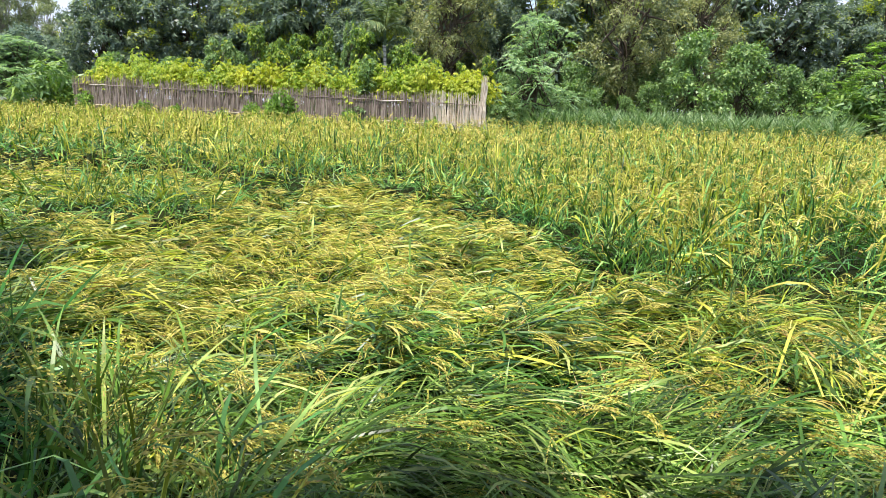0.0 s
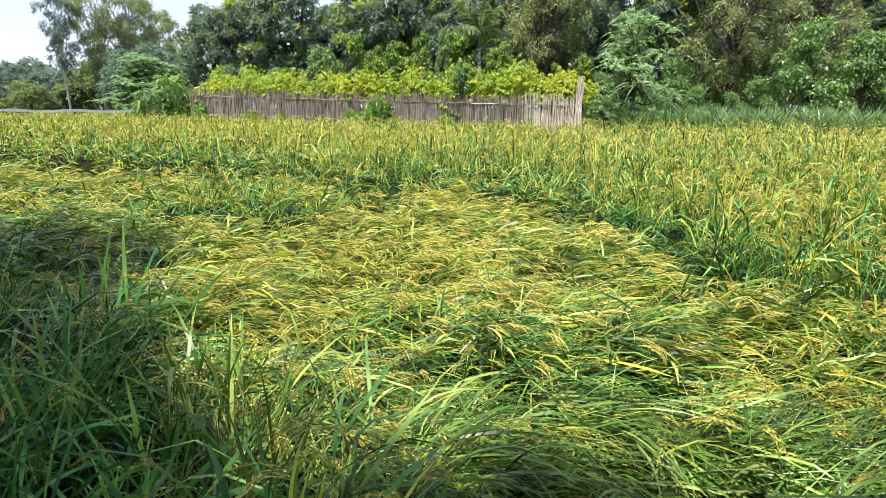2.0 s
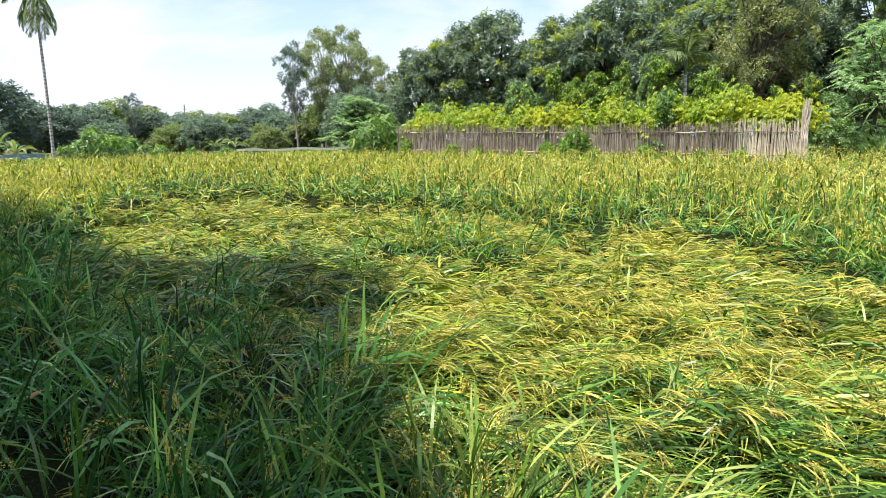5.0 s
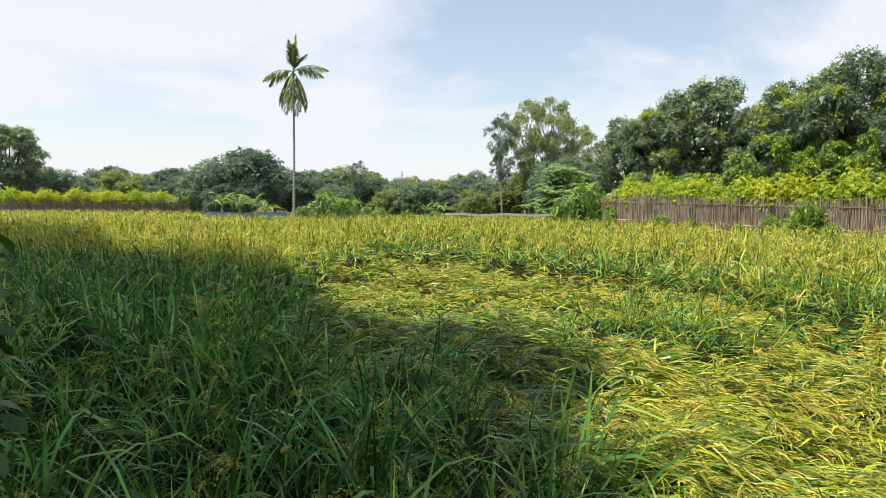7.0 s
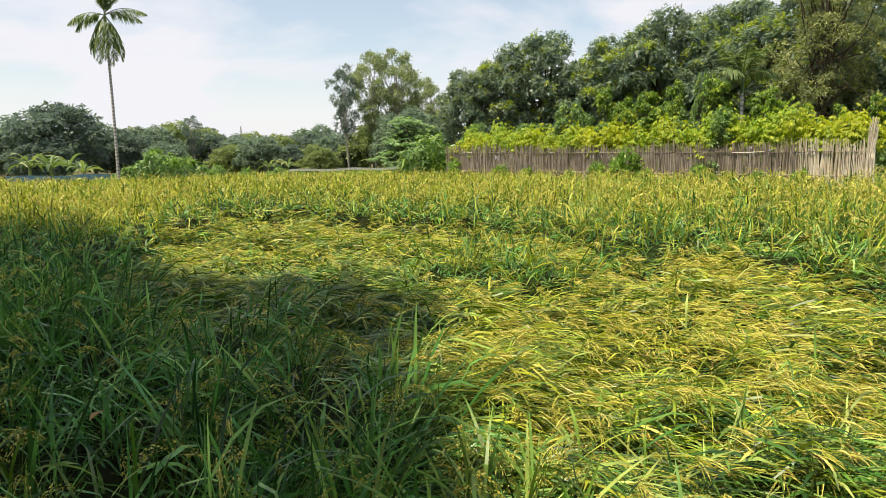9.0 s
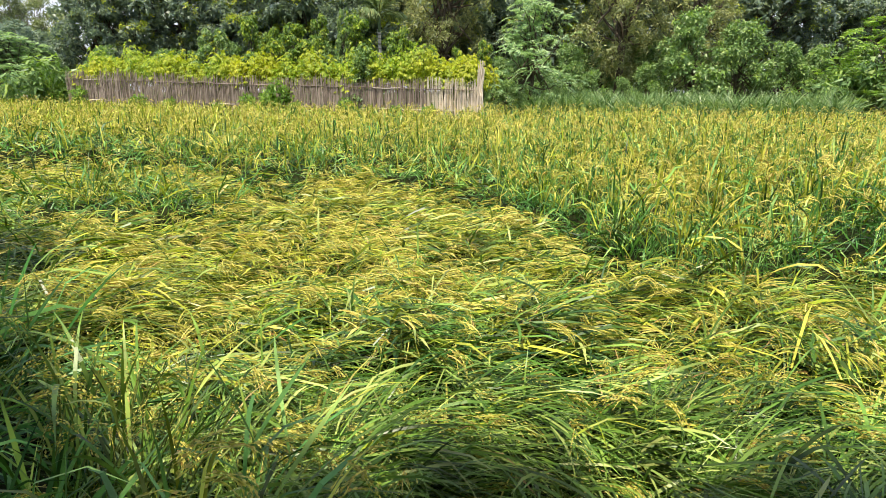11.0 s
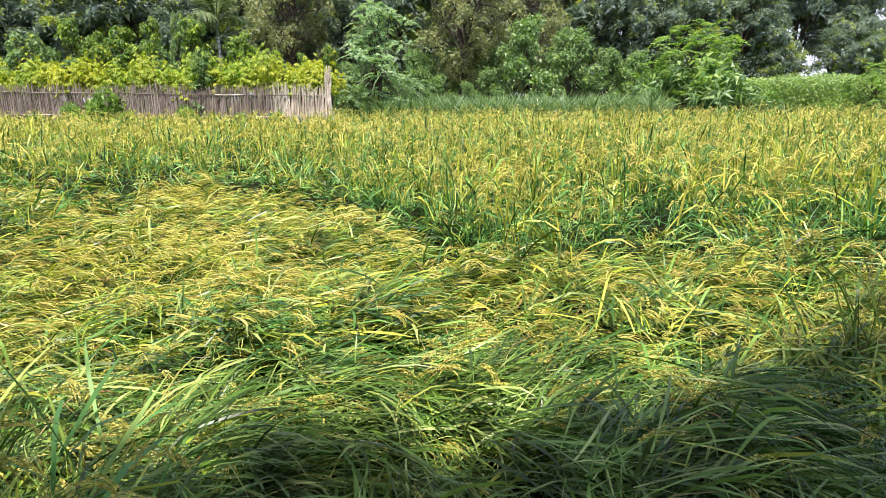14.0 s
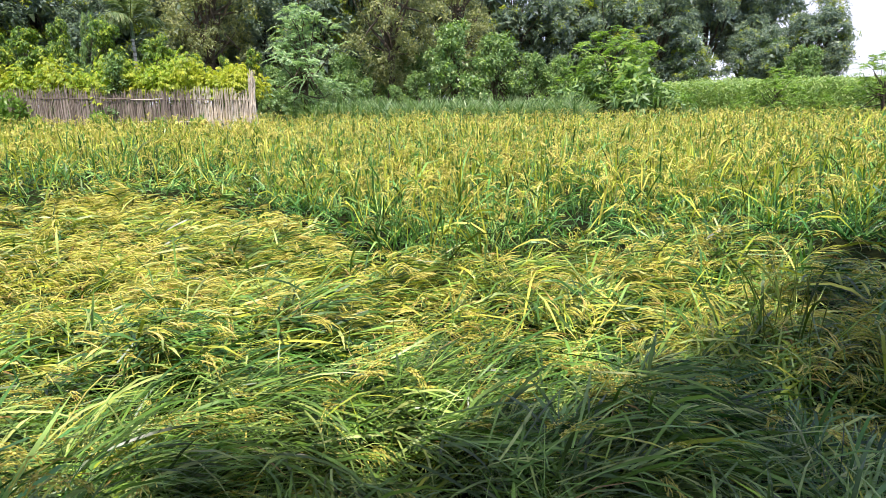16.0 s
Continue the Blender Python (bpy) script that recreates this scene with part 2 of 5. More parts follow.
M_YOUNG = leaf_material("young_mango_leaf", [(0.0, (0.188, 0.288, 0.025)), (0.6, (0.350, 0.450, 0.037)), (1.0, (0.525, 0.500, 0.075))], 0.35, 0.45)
M_FEATHER = leaf_material("feathery_leaf", [(0.0, (0.179, 0.314, 0.168)), (0.5, (0.314, 0.470, 0.246)), (1.0, (0.482, 0.605, 0.314))], 0.4, 0.5, tint=(1.15, 1.25, 0.75))
# the next three leaf colours have blue added for distance haze
M_OLIVE = leaf_material("olive_leaf", [(0.0, (0.165, 0.2, 0.1)), (0.5, (0.275, 0.315, 0.135)), (1.0, (0.45, 0.455, 0.185))], 0.32, 0.5)
M_SLIM = leaf_material("pale_olive_leaf", [(0.0, (0.170, 0.220, 0.144)), (0.5, (0.270, 0.330, 0.180)), (1.0, (0.420, 0.460, 0.216))], 0.38, 0.5)
M_VINE = leaf_material("vine_leaf", [(0.0, (0.100, 0.188, 0.069)), (0.6, (0.194, 0.331, 0.119)), (1.0, (0.362, 0.475, 0.163))], 0.3, 0.42)
M_CROP = leaf_material("crop_leaf", [(0.0, (0.138, 0.254, 0.042)), (0.4, (0.297, 0.435, 0.064)), (0.8, (0.445, 0.551, 0.074)), (1.0, (0.615, 0.594, 0.074))], 0.45, 0.5, 0.5, (0.6, 0.54, 0.03), 0.5)
# distance haze is put into the far leaves' colours, lighter and bluer
M_HAZY = leaf_material("far_hazed_leaf", [(0.0, (0.127, 0.188, 0.160)), (0.5, (0.185, 0.267, 0.203)), (1.0, (0.279, 0.360, 0.234))], 0.42, 0.6, gloss=0.2, tint=(1.1, 1.15, 0.9))
M_HAZY_DARK = leaf_material("far_hazed_dark_leaf", [(0.0, (0.095, 0.143, 0.135)), (0.5, (0.140, 0.204, 0.172)), (1.0, (0.214, 0.277, 0.198))], 0.42, 0.6, gloss=0.2, tint=(1.1, 1.15, 0.9))
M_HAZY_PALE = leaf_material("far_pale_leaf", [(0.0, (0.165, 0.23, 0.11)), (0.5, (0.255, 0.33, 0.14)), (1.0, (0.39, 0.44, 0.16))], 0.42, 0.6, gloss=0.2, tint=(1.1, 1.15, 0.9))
M_JUTE = leaf_material("jute_leaf", [(0.0, (0.19, 0.31, 0.12)), (0.6, (0.33, 0.46, 0.18)), (1.0, (0.45, 0.55, 0.22))], 0.45, 0.5)
M_NAPIER = leaf_material("tall_grass_leaf", [(0.0, (0.085, 0.175, 0.06)), (0.6, (0.2, 0.32, 0.13)), (1.0, (0.42, 0.52, 0.28))], 0.35, 0.42)
M_FRESH = leaf_material("fresh_leaf", [(0.0, (0.11, 0.23, 0.045)), (0.6, (0.22, 0.37, 0.07)), (1.0, (0.36, 0.48, 0.1))], 0.4, 0.45)
M_BUSH = leaf_material("bush_leaf", [(0.0, (0.05, 0.115, 0.03)), (0.5, (0.14, 0.26, 0.055)), (0.85, (0.3, 0.43, 0.075)), (1.0, (0.5, 0.58, 0.09))], 0.4, 0.45)
M_PALM_TRUNK = ringed_material("ringed_palm_bark", (0.5, 0.48, 0.43), (0.25, 0.23, 0.2), 5.0)
M_PALM = leaf_material("palm_leaf", [(0.0, (0.104, 0.169, 0.078)), (0.6, (0.195, 0.286, 0.117)), (1.0, (0.364, 0.403, 0.169))], 0.35, 0.4)
M_SHRUB = leaf_material("broad_leaf", [(0.0, (0.03, 0.08, 0.02)), (0.6, (0.06, 0.14, 0.03)), (1.0, (0.11, 0.21, 0.045))], 0.3, 0.45, gloss=0.4)
M_FENCE = cane_material("weathered_jute_stick", [(0.0, (0.11, 0.084, 0.063)), (0.5, (0.245, 0.195, 0.152)), (1.0, (0.42, 0.355, 0.29))])
M_FENCE_NEW = cane_material("new_jute_stick", [(0.0, (0.48, 0.4, 0.29)), (0.5, (0.7, 0.61, 0.48)), (1.0, (0.84, 0.77, 0.64))])
M_STEM = solid_material("rice_stem", (0.08, 0.13, 0.03), (0.2, 0.24, 0.06), 8, 0.6, 0.1)
M_NET = solid_material("blue_net", (0.12, 0.25, 0.36), (0.22, 0.38, 0.48), 3, 0.6, 0.1)
M_CONCRETE = solid_material("grey_concrete", (0.3, 0.3, 0.29), (0.42, 0.41, 0.39), 2, 0.85, 0.2)
M_PALE = solid_material("pale_plastic", (0.5, 0.5, 0.45), (0.68, 0.68, 0.62), 2, 0.6, 0.1)

# ---------------------------------------------------------------- helpers of shape
rng = np.random.default_rng(7)


def mesh_of(name, verts, faces, material, smooth=False):
    """A mesh from arrays of corners and of quads or triangles."""
    verts, faces = np.asarray(verts, np.float32), np.asarray(faces, np.int32)
    me = bpy.data.meshes.new(name)
    k = faces.shape[1]
    me.vertices.add(len(verts))
    me.vertices.foreach_set("co", verts.ravel())
    me.loops.add(faces.size)
    me.loops.foreach_set("vertex_index", faces.ravel())
    me.polygons.add(len(faces))
    me.polygons.foreach_set("loop_start", np.arange(0, faces.size, k, dtype=np.int32))
    me.polygons.foreach_set("use_smooth", np.full(len(faces), smooth))
    me.update(calc_edges=True)
    me.materials.append(material)
    return me


def join(pieces):
    """Arrays (verts, faces) joined into one."""
    vs, fs, at = [], [], 0
    for v, f in pieces:
        vs.append(v); fs.append(f + at); at += len(v)
    return np.concatenate(vs), np.concatenate(fs)


def part(name, data, material, parent, label="", smooth=False):
    """One mesh object, (verts, faces) or a bmesh, under a thing or a part."""
    if isinstance(data, tuple):
        me = mesh_of(name, *data, material, smooth)
    else:
        me = bpy.data.meshes.new(name)
        data.to_mesh(me)
        data.free()
        me.materials.append(material)
    ob = new(name, me)
    ob.parent = parent
    if label:
        ob["label"] = label
    return ob


def empty(name, m=None):
    ob = new(name)
    ob.empty_display_size = 0.3
    if m is not None:
        ob.matrix_basis = m
    return ob


def unit(v):
    return v / np.maximum(np.linalg.norm(v, axis=-1, keepdims=True), 1e-9)


def ribbons(root, theta, length, width, pitch, curl, seg=3, roll=0.5, taper=0.55, kink=None, sway=0.16):
    """Grass blades: they leave root (n,3) in the direction theta at the slope pitch and bend down by curl over their length."""
    n = len(root)
    s = (np.arange(seg) + 0.5) / seg
    kink = np.full(n, 1.3) if kink is None else kink
    ph = pitch[:, None] - curl[:, None] * s[None, :] ** kink[:, None]
    wob = rng.normal(0, sway, (n, 1)) * s[None, :]
    th = theta[:, None] + wob
    step = (length / seg)[:, None]
    d = np.stack([np.cos(ph) * np.cos(th), np.cos(ph) * np.sin(th), np.sin(ph)], -1) * step[..., None]
    pts = np.concatenate([root[:, None, :], root[:, None, :] + np.cumsum(d, 1)], 1)
    tan = unit(np.concatenate([d[:, :1], d], 1))
    side = np.stack([-np.sin(theta), np.cos(theta), 0 * theta], -1)[:, None, :].repeat(seg + 1, 1)
    nor = np.cross(tan, side)
    ro = rng.normal(0, roll, (n, 1, 1))
    side = side * np.cos(ro) + nor * np.sin(ro)
    u = np.linspace(0, 1, seg + 1)
    prof = np.minimum(taper + 1.6 * u * (1 - taper), 1) * np.where(u > 0.55, 1 - (np.maximum(u - 0.55, 0) / 0.45) ** 1.6 * 0.94, 1)
    w = width[:, None, None] * prof[None, :, None] * 0.5
    v = np.stack([pts - side * w, pts + side * w], 2).reshape(n, -1, 3)
    base = (np.arange(n) * (seg + 1) * 2)[:, None]
    q = np.array([[2 * i, 2 * i + 1, 2 * i + 3, 2 * i + 2] for i in range(seg)])
    f = (base[:, :, None] + q[None]).reshape(-1, 4)
    return v.reshape(-1, 3), f


def panicles(root, theta, length, pitch, curl, grains=24, size=0.009, spread=0.016):
    """Heads of grain: single grains along a bowed spray."""
    n, k = len(root), grains
    u = np.clip((np.arange(k)[None, :] + 0.5 + rng.normal(0, 0.25, (n, k))) / k, 0.02, 1)
    ph0, c = pitch[:, None], curl[:, None]
    # bowed line, integrated in eight steps
    S = np.linspace(0, 1, 9)
    sm = (S[1:] + S[:-1]) / 2
    ph = ph0 - c * sm[None]
    cx = np.concatenate([np.zeros((n, 1)), np.cumsum(np.cos(ph) / 8, 1)], 1) * length[:, None]
    cz = np.concatenate([np.zeros((n, 1)), np.cumsum(np.sin(ph) / 8, 1)], 1) * length[:, None]
    i = np.minimum((u * 8).astype(int), 7)
    fr = u * 8 - i
    rows = np.arange(n)[:, None]
    h = cx[rows, i] * (1 - fr) + cx[rows, i + 1] * fr
    z = cz[rows, i] * (1 - fr) + cz[rows, i + 1] * fr
    p = ph0 - c * u
    d = np.stack([np.cos(p) * np.cos(theta)[:, None], np.cos(p) * np.sin(theta)[:, None], np.sin(p)], -1)
    pos = root[:, None, :] + np.stack([h * np.cos(theta)[:, None], h * np.sin(theta)[:, None], z], -1)
    sp = spread * np.sin(np.pi * np.clip(u * 0.85 + 0.15, 0, 1))[..., None]
    pos = pos + rng.normal(0, 1, (n, k, 3)) * sp
    d = unit(d + rng.normal(0, 0.22, (n, k, 3)) + np.array([0, 0, -0.12]))
    s = unit(np.cross(d, rng.normal(0, 1, (n, k, 3))))
    L = size * rng.uniform(0.8, 1.25, (n, k, 1))
    W = L * 0.46
    v = np.stack([pos - d * L, pos - s * W, pos + d * L, pos + s * W], 2).reshape(-1, 3)
    return v, np.arange(len(v)).reshape(-1, 4)


def leaves(pos, way, length, width, sag=0.25, face=None, tri=False):
    """Single leaves: pointed, folded a little, hanging at the tip."""
    n = len(pos)
    side = unit(np.cross(way, rng.normal(0, 1, (n, 3)) * 0.5 + (np.array([0, 0, 1.0]) if face is None else face)))
    L, W = np.asarray(length).reshape(-1, 1), np.asarray(width).reshape(-1, 1)
    if tri:
        v = np.stack([pos - side * W * 0.5, pos + way * L - np.array([0, 0, 1.0]) * L * sag, pos + side * W * 0.5], 1).reshape(-1, 3)
        return v, np.arange(len(v)).reshape(-1, 3)
    mid = pos + way * L * 0.45
    tip = pos + way * L - np.array([0, 0, 1.0]) * L * sag
    v = np.stack([pos, mid - side * W * 0.5, tip, mid + side * W * 0.5], 1).reshape(-1, 3)
    return v, np.arange(len(v)).reshape(-1, 4)


def tube(points, radii, sides=6):
    """A tapering limb along points."""
    pts, radii = np.asarray(points, float), np.asarray(radii, float)
    tan = unit(np.gradient(pts, axis=0))
    ref = np.array([1.0, 0.2, 0.1])
    s = unit(np.cross(tan, ref)); b = np.cross(tan, s)
    a = np.linspace(0, 2 * np.pi, sides, endpoint=False)
    ring = s[:, None, :] * np.cos(a)[None, :, None] + b[:, None, :] * np.sin(a)[None, :, None]
    v = (pts[:, None, :] + ring * radii[:, None, None]).reshape(-1, 3)
    f = [[i * sides + j, i * sides + (j + 1) % sides, (i + 1) * sides + (j + 1) % sides, (i + 1) * sides + j] for i in range(len(pts) - 1) for j in range(sides)]
    return v, np.array(f)


def on(az, r, z=0.0):
    a = radians(az)
    return Vector((r * math.sin(a), r * math.cos(a), z))


_K = rng.normal(0, 1, (24, 2)); _K = unit(_K) * rng.uniform(0.6, 1.6, (24, 1)); _P = rng.uniform(0, 6.28, 24)


def wave(x, y, scale, first=0):
    """Smooth unevenness of about -1 to 1."""
    t = 0
    for i in range(first, first + 6):
        t = t + np.sin((x * _K[i, 0] + y * _K[i, 1]) * 2 * np.pi / scale + _P[i])
    return t / 3.0


# ---------------------------------------------------------------- ground
FENCE_L, FENCE_R = on(-29.5, 37.5), on(4.25, 24.0)


def fence_line(az):
    """How far away the line of the long fence is, in that direction."""
    a = np.radians(az)
    dx, dy = FENCE_R.x - FENCE_L.x, FENCE_R.y - FENCE_L.y
    return (FENCE_L.x * dy - FENCE_L.y * dx) / (np.sin(a) * dy - np.cos(a) * dx)


def field_end(az):
    far = np.interp(az, [-95, -80, -66, -63, -57, -45, -31, -29.6, 4.5, 6.5, 9, 30, 39, 62, 75], [74, 76, 72, 47, 43, 45, 43, 37, 23.3, 24, 25.5, 27, 30, 30, 30])
    return np.where((az > -29.6) & (az < 4.3), fence_line(az) - 0.9, far)


OUT_AZ = [-95, -66, -60, -55, -50, -45, -40, -35, -30, -25.7, -20, -15.4, -10, -4.3, 0, 6, 12, 16.5, 20, 23.7, 29.8, 36, 43, 55, 75]
OUT_R = [2.5, 2.5, 6.5, 11.5, 13.5, 14, 13.5, 12.2, 11.2, 9.8, 8.8, 7.6, 7.8, 8.0, 7.2, 6.1, 4.9, 4.1, 3.5, 3.4, 3.9, 4.6, 4.7, 4.9, 5.0]
IN_AZ = [-95, -66, -58, -50, -43, -38, -34, -28, -23, -19, -15, 75]
IN_R = [99, 99, 5.2, 4.6, 4.0, 3.2, 2.2, 1.7, 1.5, 0.9, 0.4, 0.0]


def polar(x, y):
    return np.degrees(np.arctan2(x, y)), np.hypot(x, y)


def standing(x, y):
    """1 where the rice stands, 0 where it lies flat, with a short way between."""
    az, r = polar(x, y)
    r = r * (1 + 0.1 * wave(x, y, 1.5) + 0.07 * wave(x, y, 0.55, 4))
    s = np.clip((r - np.interp(az, OUT_AZ, OUT_R)) / (0.11 * r + 0.12) + 0.35, 0, 1)
    s = np.maximum(s, np.clip((np.interp(az, IN_AZ, IN_R) - r) / 0.5 + 0.4, 0, 1))
    cx, cy = 6.7 * math.sin(radians(-26.5)), 6.7 * math.cos(radians(-26.5))
    cl = 1.25 - np.hypot((x - cx) / 0.8, (y - cy) / 0.62)
    return np.maximum(s, np.clip(cl * 2.6, 0, 0.95))


def flat_height(x, y):
    return 0.31 + 0.075 * wave(x, y, 2.1, 6) + 0.07 * wave(x, y, 0.65, 12)


def stand_height(x, y):
    az, r = polar(x, y)
    near_left = np.clip((6 - r) / 3, 0, 1) * np.clip((-25 - az) / 15, 0, 1)
    return 0.86 - 0.16 * near_left + 0.17 * np.clip((r - 5) / 14, 0, 1) + 0.05 * wave(x, y, 3.0, 18)


def shade_zone(x, y):
    """1 in the tree-shade zone, whose tone is put in as greener blades and fewer heads."""
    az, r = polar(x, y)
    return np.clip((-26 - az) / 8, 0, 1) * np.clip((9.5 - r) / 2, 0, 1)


def green_side(x, y):
    """Rises to 1 across the field away from the palm; more blades are green there."""
    return np.clip((polar(x, y)[0] + 26) / 36, 0, 1)


def mat_height(x, y):
    """Top of the fallen crop, rising a little into the standing crop."""
    s = standing(x, y)
    ridge = 4 * s * (1 - s) * (-0.02 + 0.17 * wave(x, y, 0.6, 7))  # half-fallen clumps heaped along the standing crop
    return flat_height(x, y) * (1 - s) + s * np.interp(np.hypot(x, y), [4, 7, 14], [0.2, 0.3, 0.62]) + ridge


def flow(x, y):
    """The way in which the fallen stalks lie."""
    return -0.05 + 0.5 * wave(x, y, 4.2, 3) + 0.45 * wave(x, y, 1.3, 10)


bm = bmesh.new()
bmesh.ops.create_grid(bm, x_segments=60, y_segments=60, size=1500)
for v in bm.verts:
    k = max(abs(v.co.x), abs(v.co.y)) / 1500
    v.co.x *= k ** 1.5 + 0.01
    v.co.y *= k ** 1.5 + 0.01
me = bpy.data.meshes.new("ground")
bm.to_mesh(me); bm.free()
me.materials.append(M_EARTH)
tagged(new("ground", me), "brown earth with thin weeds under the crops", "ground", kind="structure")


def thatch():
    """The matted lower stalks that close the view to the soil, coloured near-black as shade in the gaps."""
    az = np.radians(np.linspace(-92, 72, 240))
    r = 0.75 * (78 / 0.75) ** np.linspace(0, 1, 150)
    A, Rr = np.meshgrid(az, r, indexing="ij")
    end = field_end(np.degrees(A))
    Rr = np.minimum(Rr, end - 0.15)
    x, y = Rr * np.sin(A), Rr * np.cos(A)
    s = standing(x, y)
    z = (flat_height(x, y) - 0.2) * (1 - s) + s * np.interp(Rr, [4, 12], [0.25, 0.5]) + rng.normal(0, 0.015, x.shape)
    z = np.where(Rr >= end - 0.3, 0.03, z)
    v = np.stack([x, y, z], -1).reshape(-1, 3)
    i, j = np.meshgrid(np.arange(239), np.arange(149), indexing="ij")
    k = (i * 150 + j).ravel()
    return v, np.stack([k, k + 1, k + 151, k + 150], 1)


tagged(new("rice_thatch_shade", mesh_of("rice_thatch_shade", *thatch(), M_THATCH_SHADE, True)), "matted lower rice stalks over the wet field, near-black as gap shade", "rice thatch", kind="stuff")

# ---------------------------------------------------------------- the rice


def scatter(r0, r1, az0, az1, density, keep):
    """Random places in a ring of the field."""
    a0, a1 = radians(az0), radians(az1)
    n = int(density * 0.5 * (a1 - a0) * (r1 * r1 - r0 * r0))
    a = rng.uniform(a0, a1, n)
    r = np.sqrt(rng.uniform(r0 * r0, r1 * r1, n))
    x, y = r * np.sin(a), r * np.cos(a)
    ok = keep(x, y) & (r < field_end(np.degrees(a)) - 0.2)
    return x[ok], y[ok]


def sprays(root, theta, length, pitch, curl, branches, grains, size, spread):
    """Heads of grain made of several thin drooping branches: the grains, and the branches that bear them."""
    b = branches
    n = len(root) * b
    ro, th = root.repeat(b, 0) + rng.normal(0, 0.006, (n, 3)), theta.repeat(b) + rng.normal(0, 0.2, n)
    ln, pi, cu = length.repeat(b) * U(0.6, 1.05, n), pitch.repeat(b) + rng.normal(0, 0.12, n), curl.repeat(b) * U(0.8, 1.25, n)
    return panicles(ro, th, ln, pi, cu, grains, size, spread), ribbons(ro, th, ln, np.full(n, 0.0024), pi, cu, 3, 1.0, 0.7, np.full(n, 1.0), 0.0)


def head_of(root, theta, length, pitch, curl, branches, grains, size):
    heads.extend(sprays(root, theta, length, pitch, curl, branches, grains, size, 0.0012))


def strands(root, theta, length, pitch, curl, branches, width):
    """Heads of grain further off: drooping strands."""
    b = branches
    n = len(root) * b
    return ribbons(root.repeat(b, 0) + rng.normal(0, 0.01, (n, 3)), theta.repeat(b) + rng.normal(0, 0.2, n), length.repeat(b) * U(0.55, 1.1, n), width * U(0.7, 1.3, n), pitch.repeat(b) + rng.normal(0, 0.12, n), curl.repeat(b) * U(0.8, 1.25, n), 4 if width < 0.006 else 3 if width < 0.01 else 2, 1.2, 0.5)


lodged, lodged_green, upright, green, heads, dead = [], [], [], [], [], []
U = rng.uniform


def lie_down(r0, r1, dens, nb, wf, seg):
    """Fallen crop in a ring: sheaves that lap over one another like thatch, their heads of grain, and stray blades."""
    x, y = scatter(r0, r1, -72, 68, dens, lambda x, y: U(0, 1, len(x)) > standing(x, y) * 0.82)
    t = len(x)
    th_t = flow(x, y) + rng.normal(0, 0.55, t) + np.where(U(0, 1, t) < 0.16, U(-2.4, 2.4, t), 0)
    up_t = np.clip(rng.normal(-0.01, 0.05, t), -0.13, 0.13)
    pi_t = np.abs(rng.normal(0.2, 0.13, t))
    bend_t = U(0.1, 0.75, t)
    X, Y, TH, UP, PI, BE = (q.repeat(nb) for q in (x, y, th_t, up_t, pi_t, bend_t))
    n = t * nb
    a, c = U(-0.2, 0.14, n), rng.normal(0, 0.032 * wf, n)
    bx, by = X + a * np.cos(TH) - c * np.sin(TH), Y + a * np.sin(TH) + c * np.cos(TH)
    deep = U(0, 1, n) ** 1.3
    root = np.stack([bx, by, mat_height(bx, by) + UP - 0.05 - 0.15 * deep], -1)
    pitch = np.abs(PI + rng.normal(0.0, 0.2, n))
    greened = U(0, 1, n) < np.maximum(np.maximum(np.clip((4.4 - np.hypot(bx, by)) / 2.2, 0.3, 0.94), 0.6 * green_side(bx, by)), 0.88 * shade_zone(bx, by))  # near the bund and in the shade zone, shade's tone comes as greener blades
    TH = TH + rng.normal(0, 0.42, n) + np.where(U(0, 1, n) < 0.22, U(-1.6, 1.6, n), 0)
    stalk = U(0, 1, n) < 0.22
    ln = np.where(stalk, U(0.22, 0.46, n), U(0.16, 0.4, n))
    w = wf * np.where(stalk, 0.0032, 0.0042 + 0.0105 * U(0, 1, n) ** 1.05)
    bend = pitch + BE * U(0.7, 1.3, n)
    kk = U(0.9, 3.5, n)
    for g, store in ((greened, lodged_green), (~greened, lodged)):
        if g.any():
            store.append(ribbons(root[g], TH[g], ln[g], w[g], pitch[g], bend[g], seg, 0.55, kink=kk[g], sway=0.12))
    m = n // 30  # dead lower blades and stubble in the hollows
    k = rng.integers(0, n, m)
    dead.append(ribbons(root[k] - np.array([0, 0, 0.03]), TH[k] + rng.normal(0, 0.6, m), U(0.12, 0.3, m), wf * U(0.004, 0.009, m), U(0.1, 0.8, m), U(0.3, 1.2, m), 2, 0.7))
    m = n // 60  # blades that have risen again
    k = rng.integers(0, n, m)
    lodged_green.append(ribbons(root[k], U(-3.1, 3.1, m), U(0.18, 0.36, m), wf * U(0.007, 0.014, m), U(0.5, 1.4, m), U(0.2, 1.2, m), seg, 0.6))
    # heads of grain lie in small bunches along each sheaf
    per = 3 if r0 < 2 else 3 if r0 < 4 else 4 if r0 < 7 else 3
    k = np.arange(t).repeat(per)
    k = k[U(0, 1, len(k)) < np.clip(0.85 + 0.45 * wave(x[k], y[k], 1.7, 9), 0.25, 1)]
    m = len(k)
    d, c = U(0.02, 0.36, m), rng.normal(0, 0.05, m)
    px, py = x[k] + d * np.cos(th_t[k]) - c * np.sin(th_t[k]), y[k] + d * np.sin(th_t[k]) + c * np.cos(th_t[k])
    ripe = U(0, 1, m) > np.maximum(np.clip((3.4 - np.hypot(px, py)) / 2.2, 0.2, 0.78) + 0.12 * green_side(px, py), 0.8 * shade_zone(px, py))
    k, px, py, m = k[ripe], px[ripe], py[ripe], int(ripe.sum())
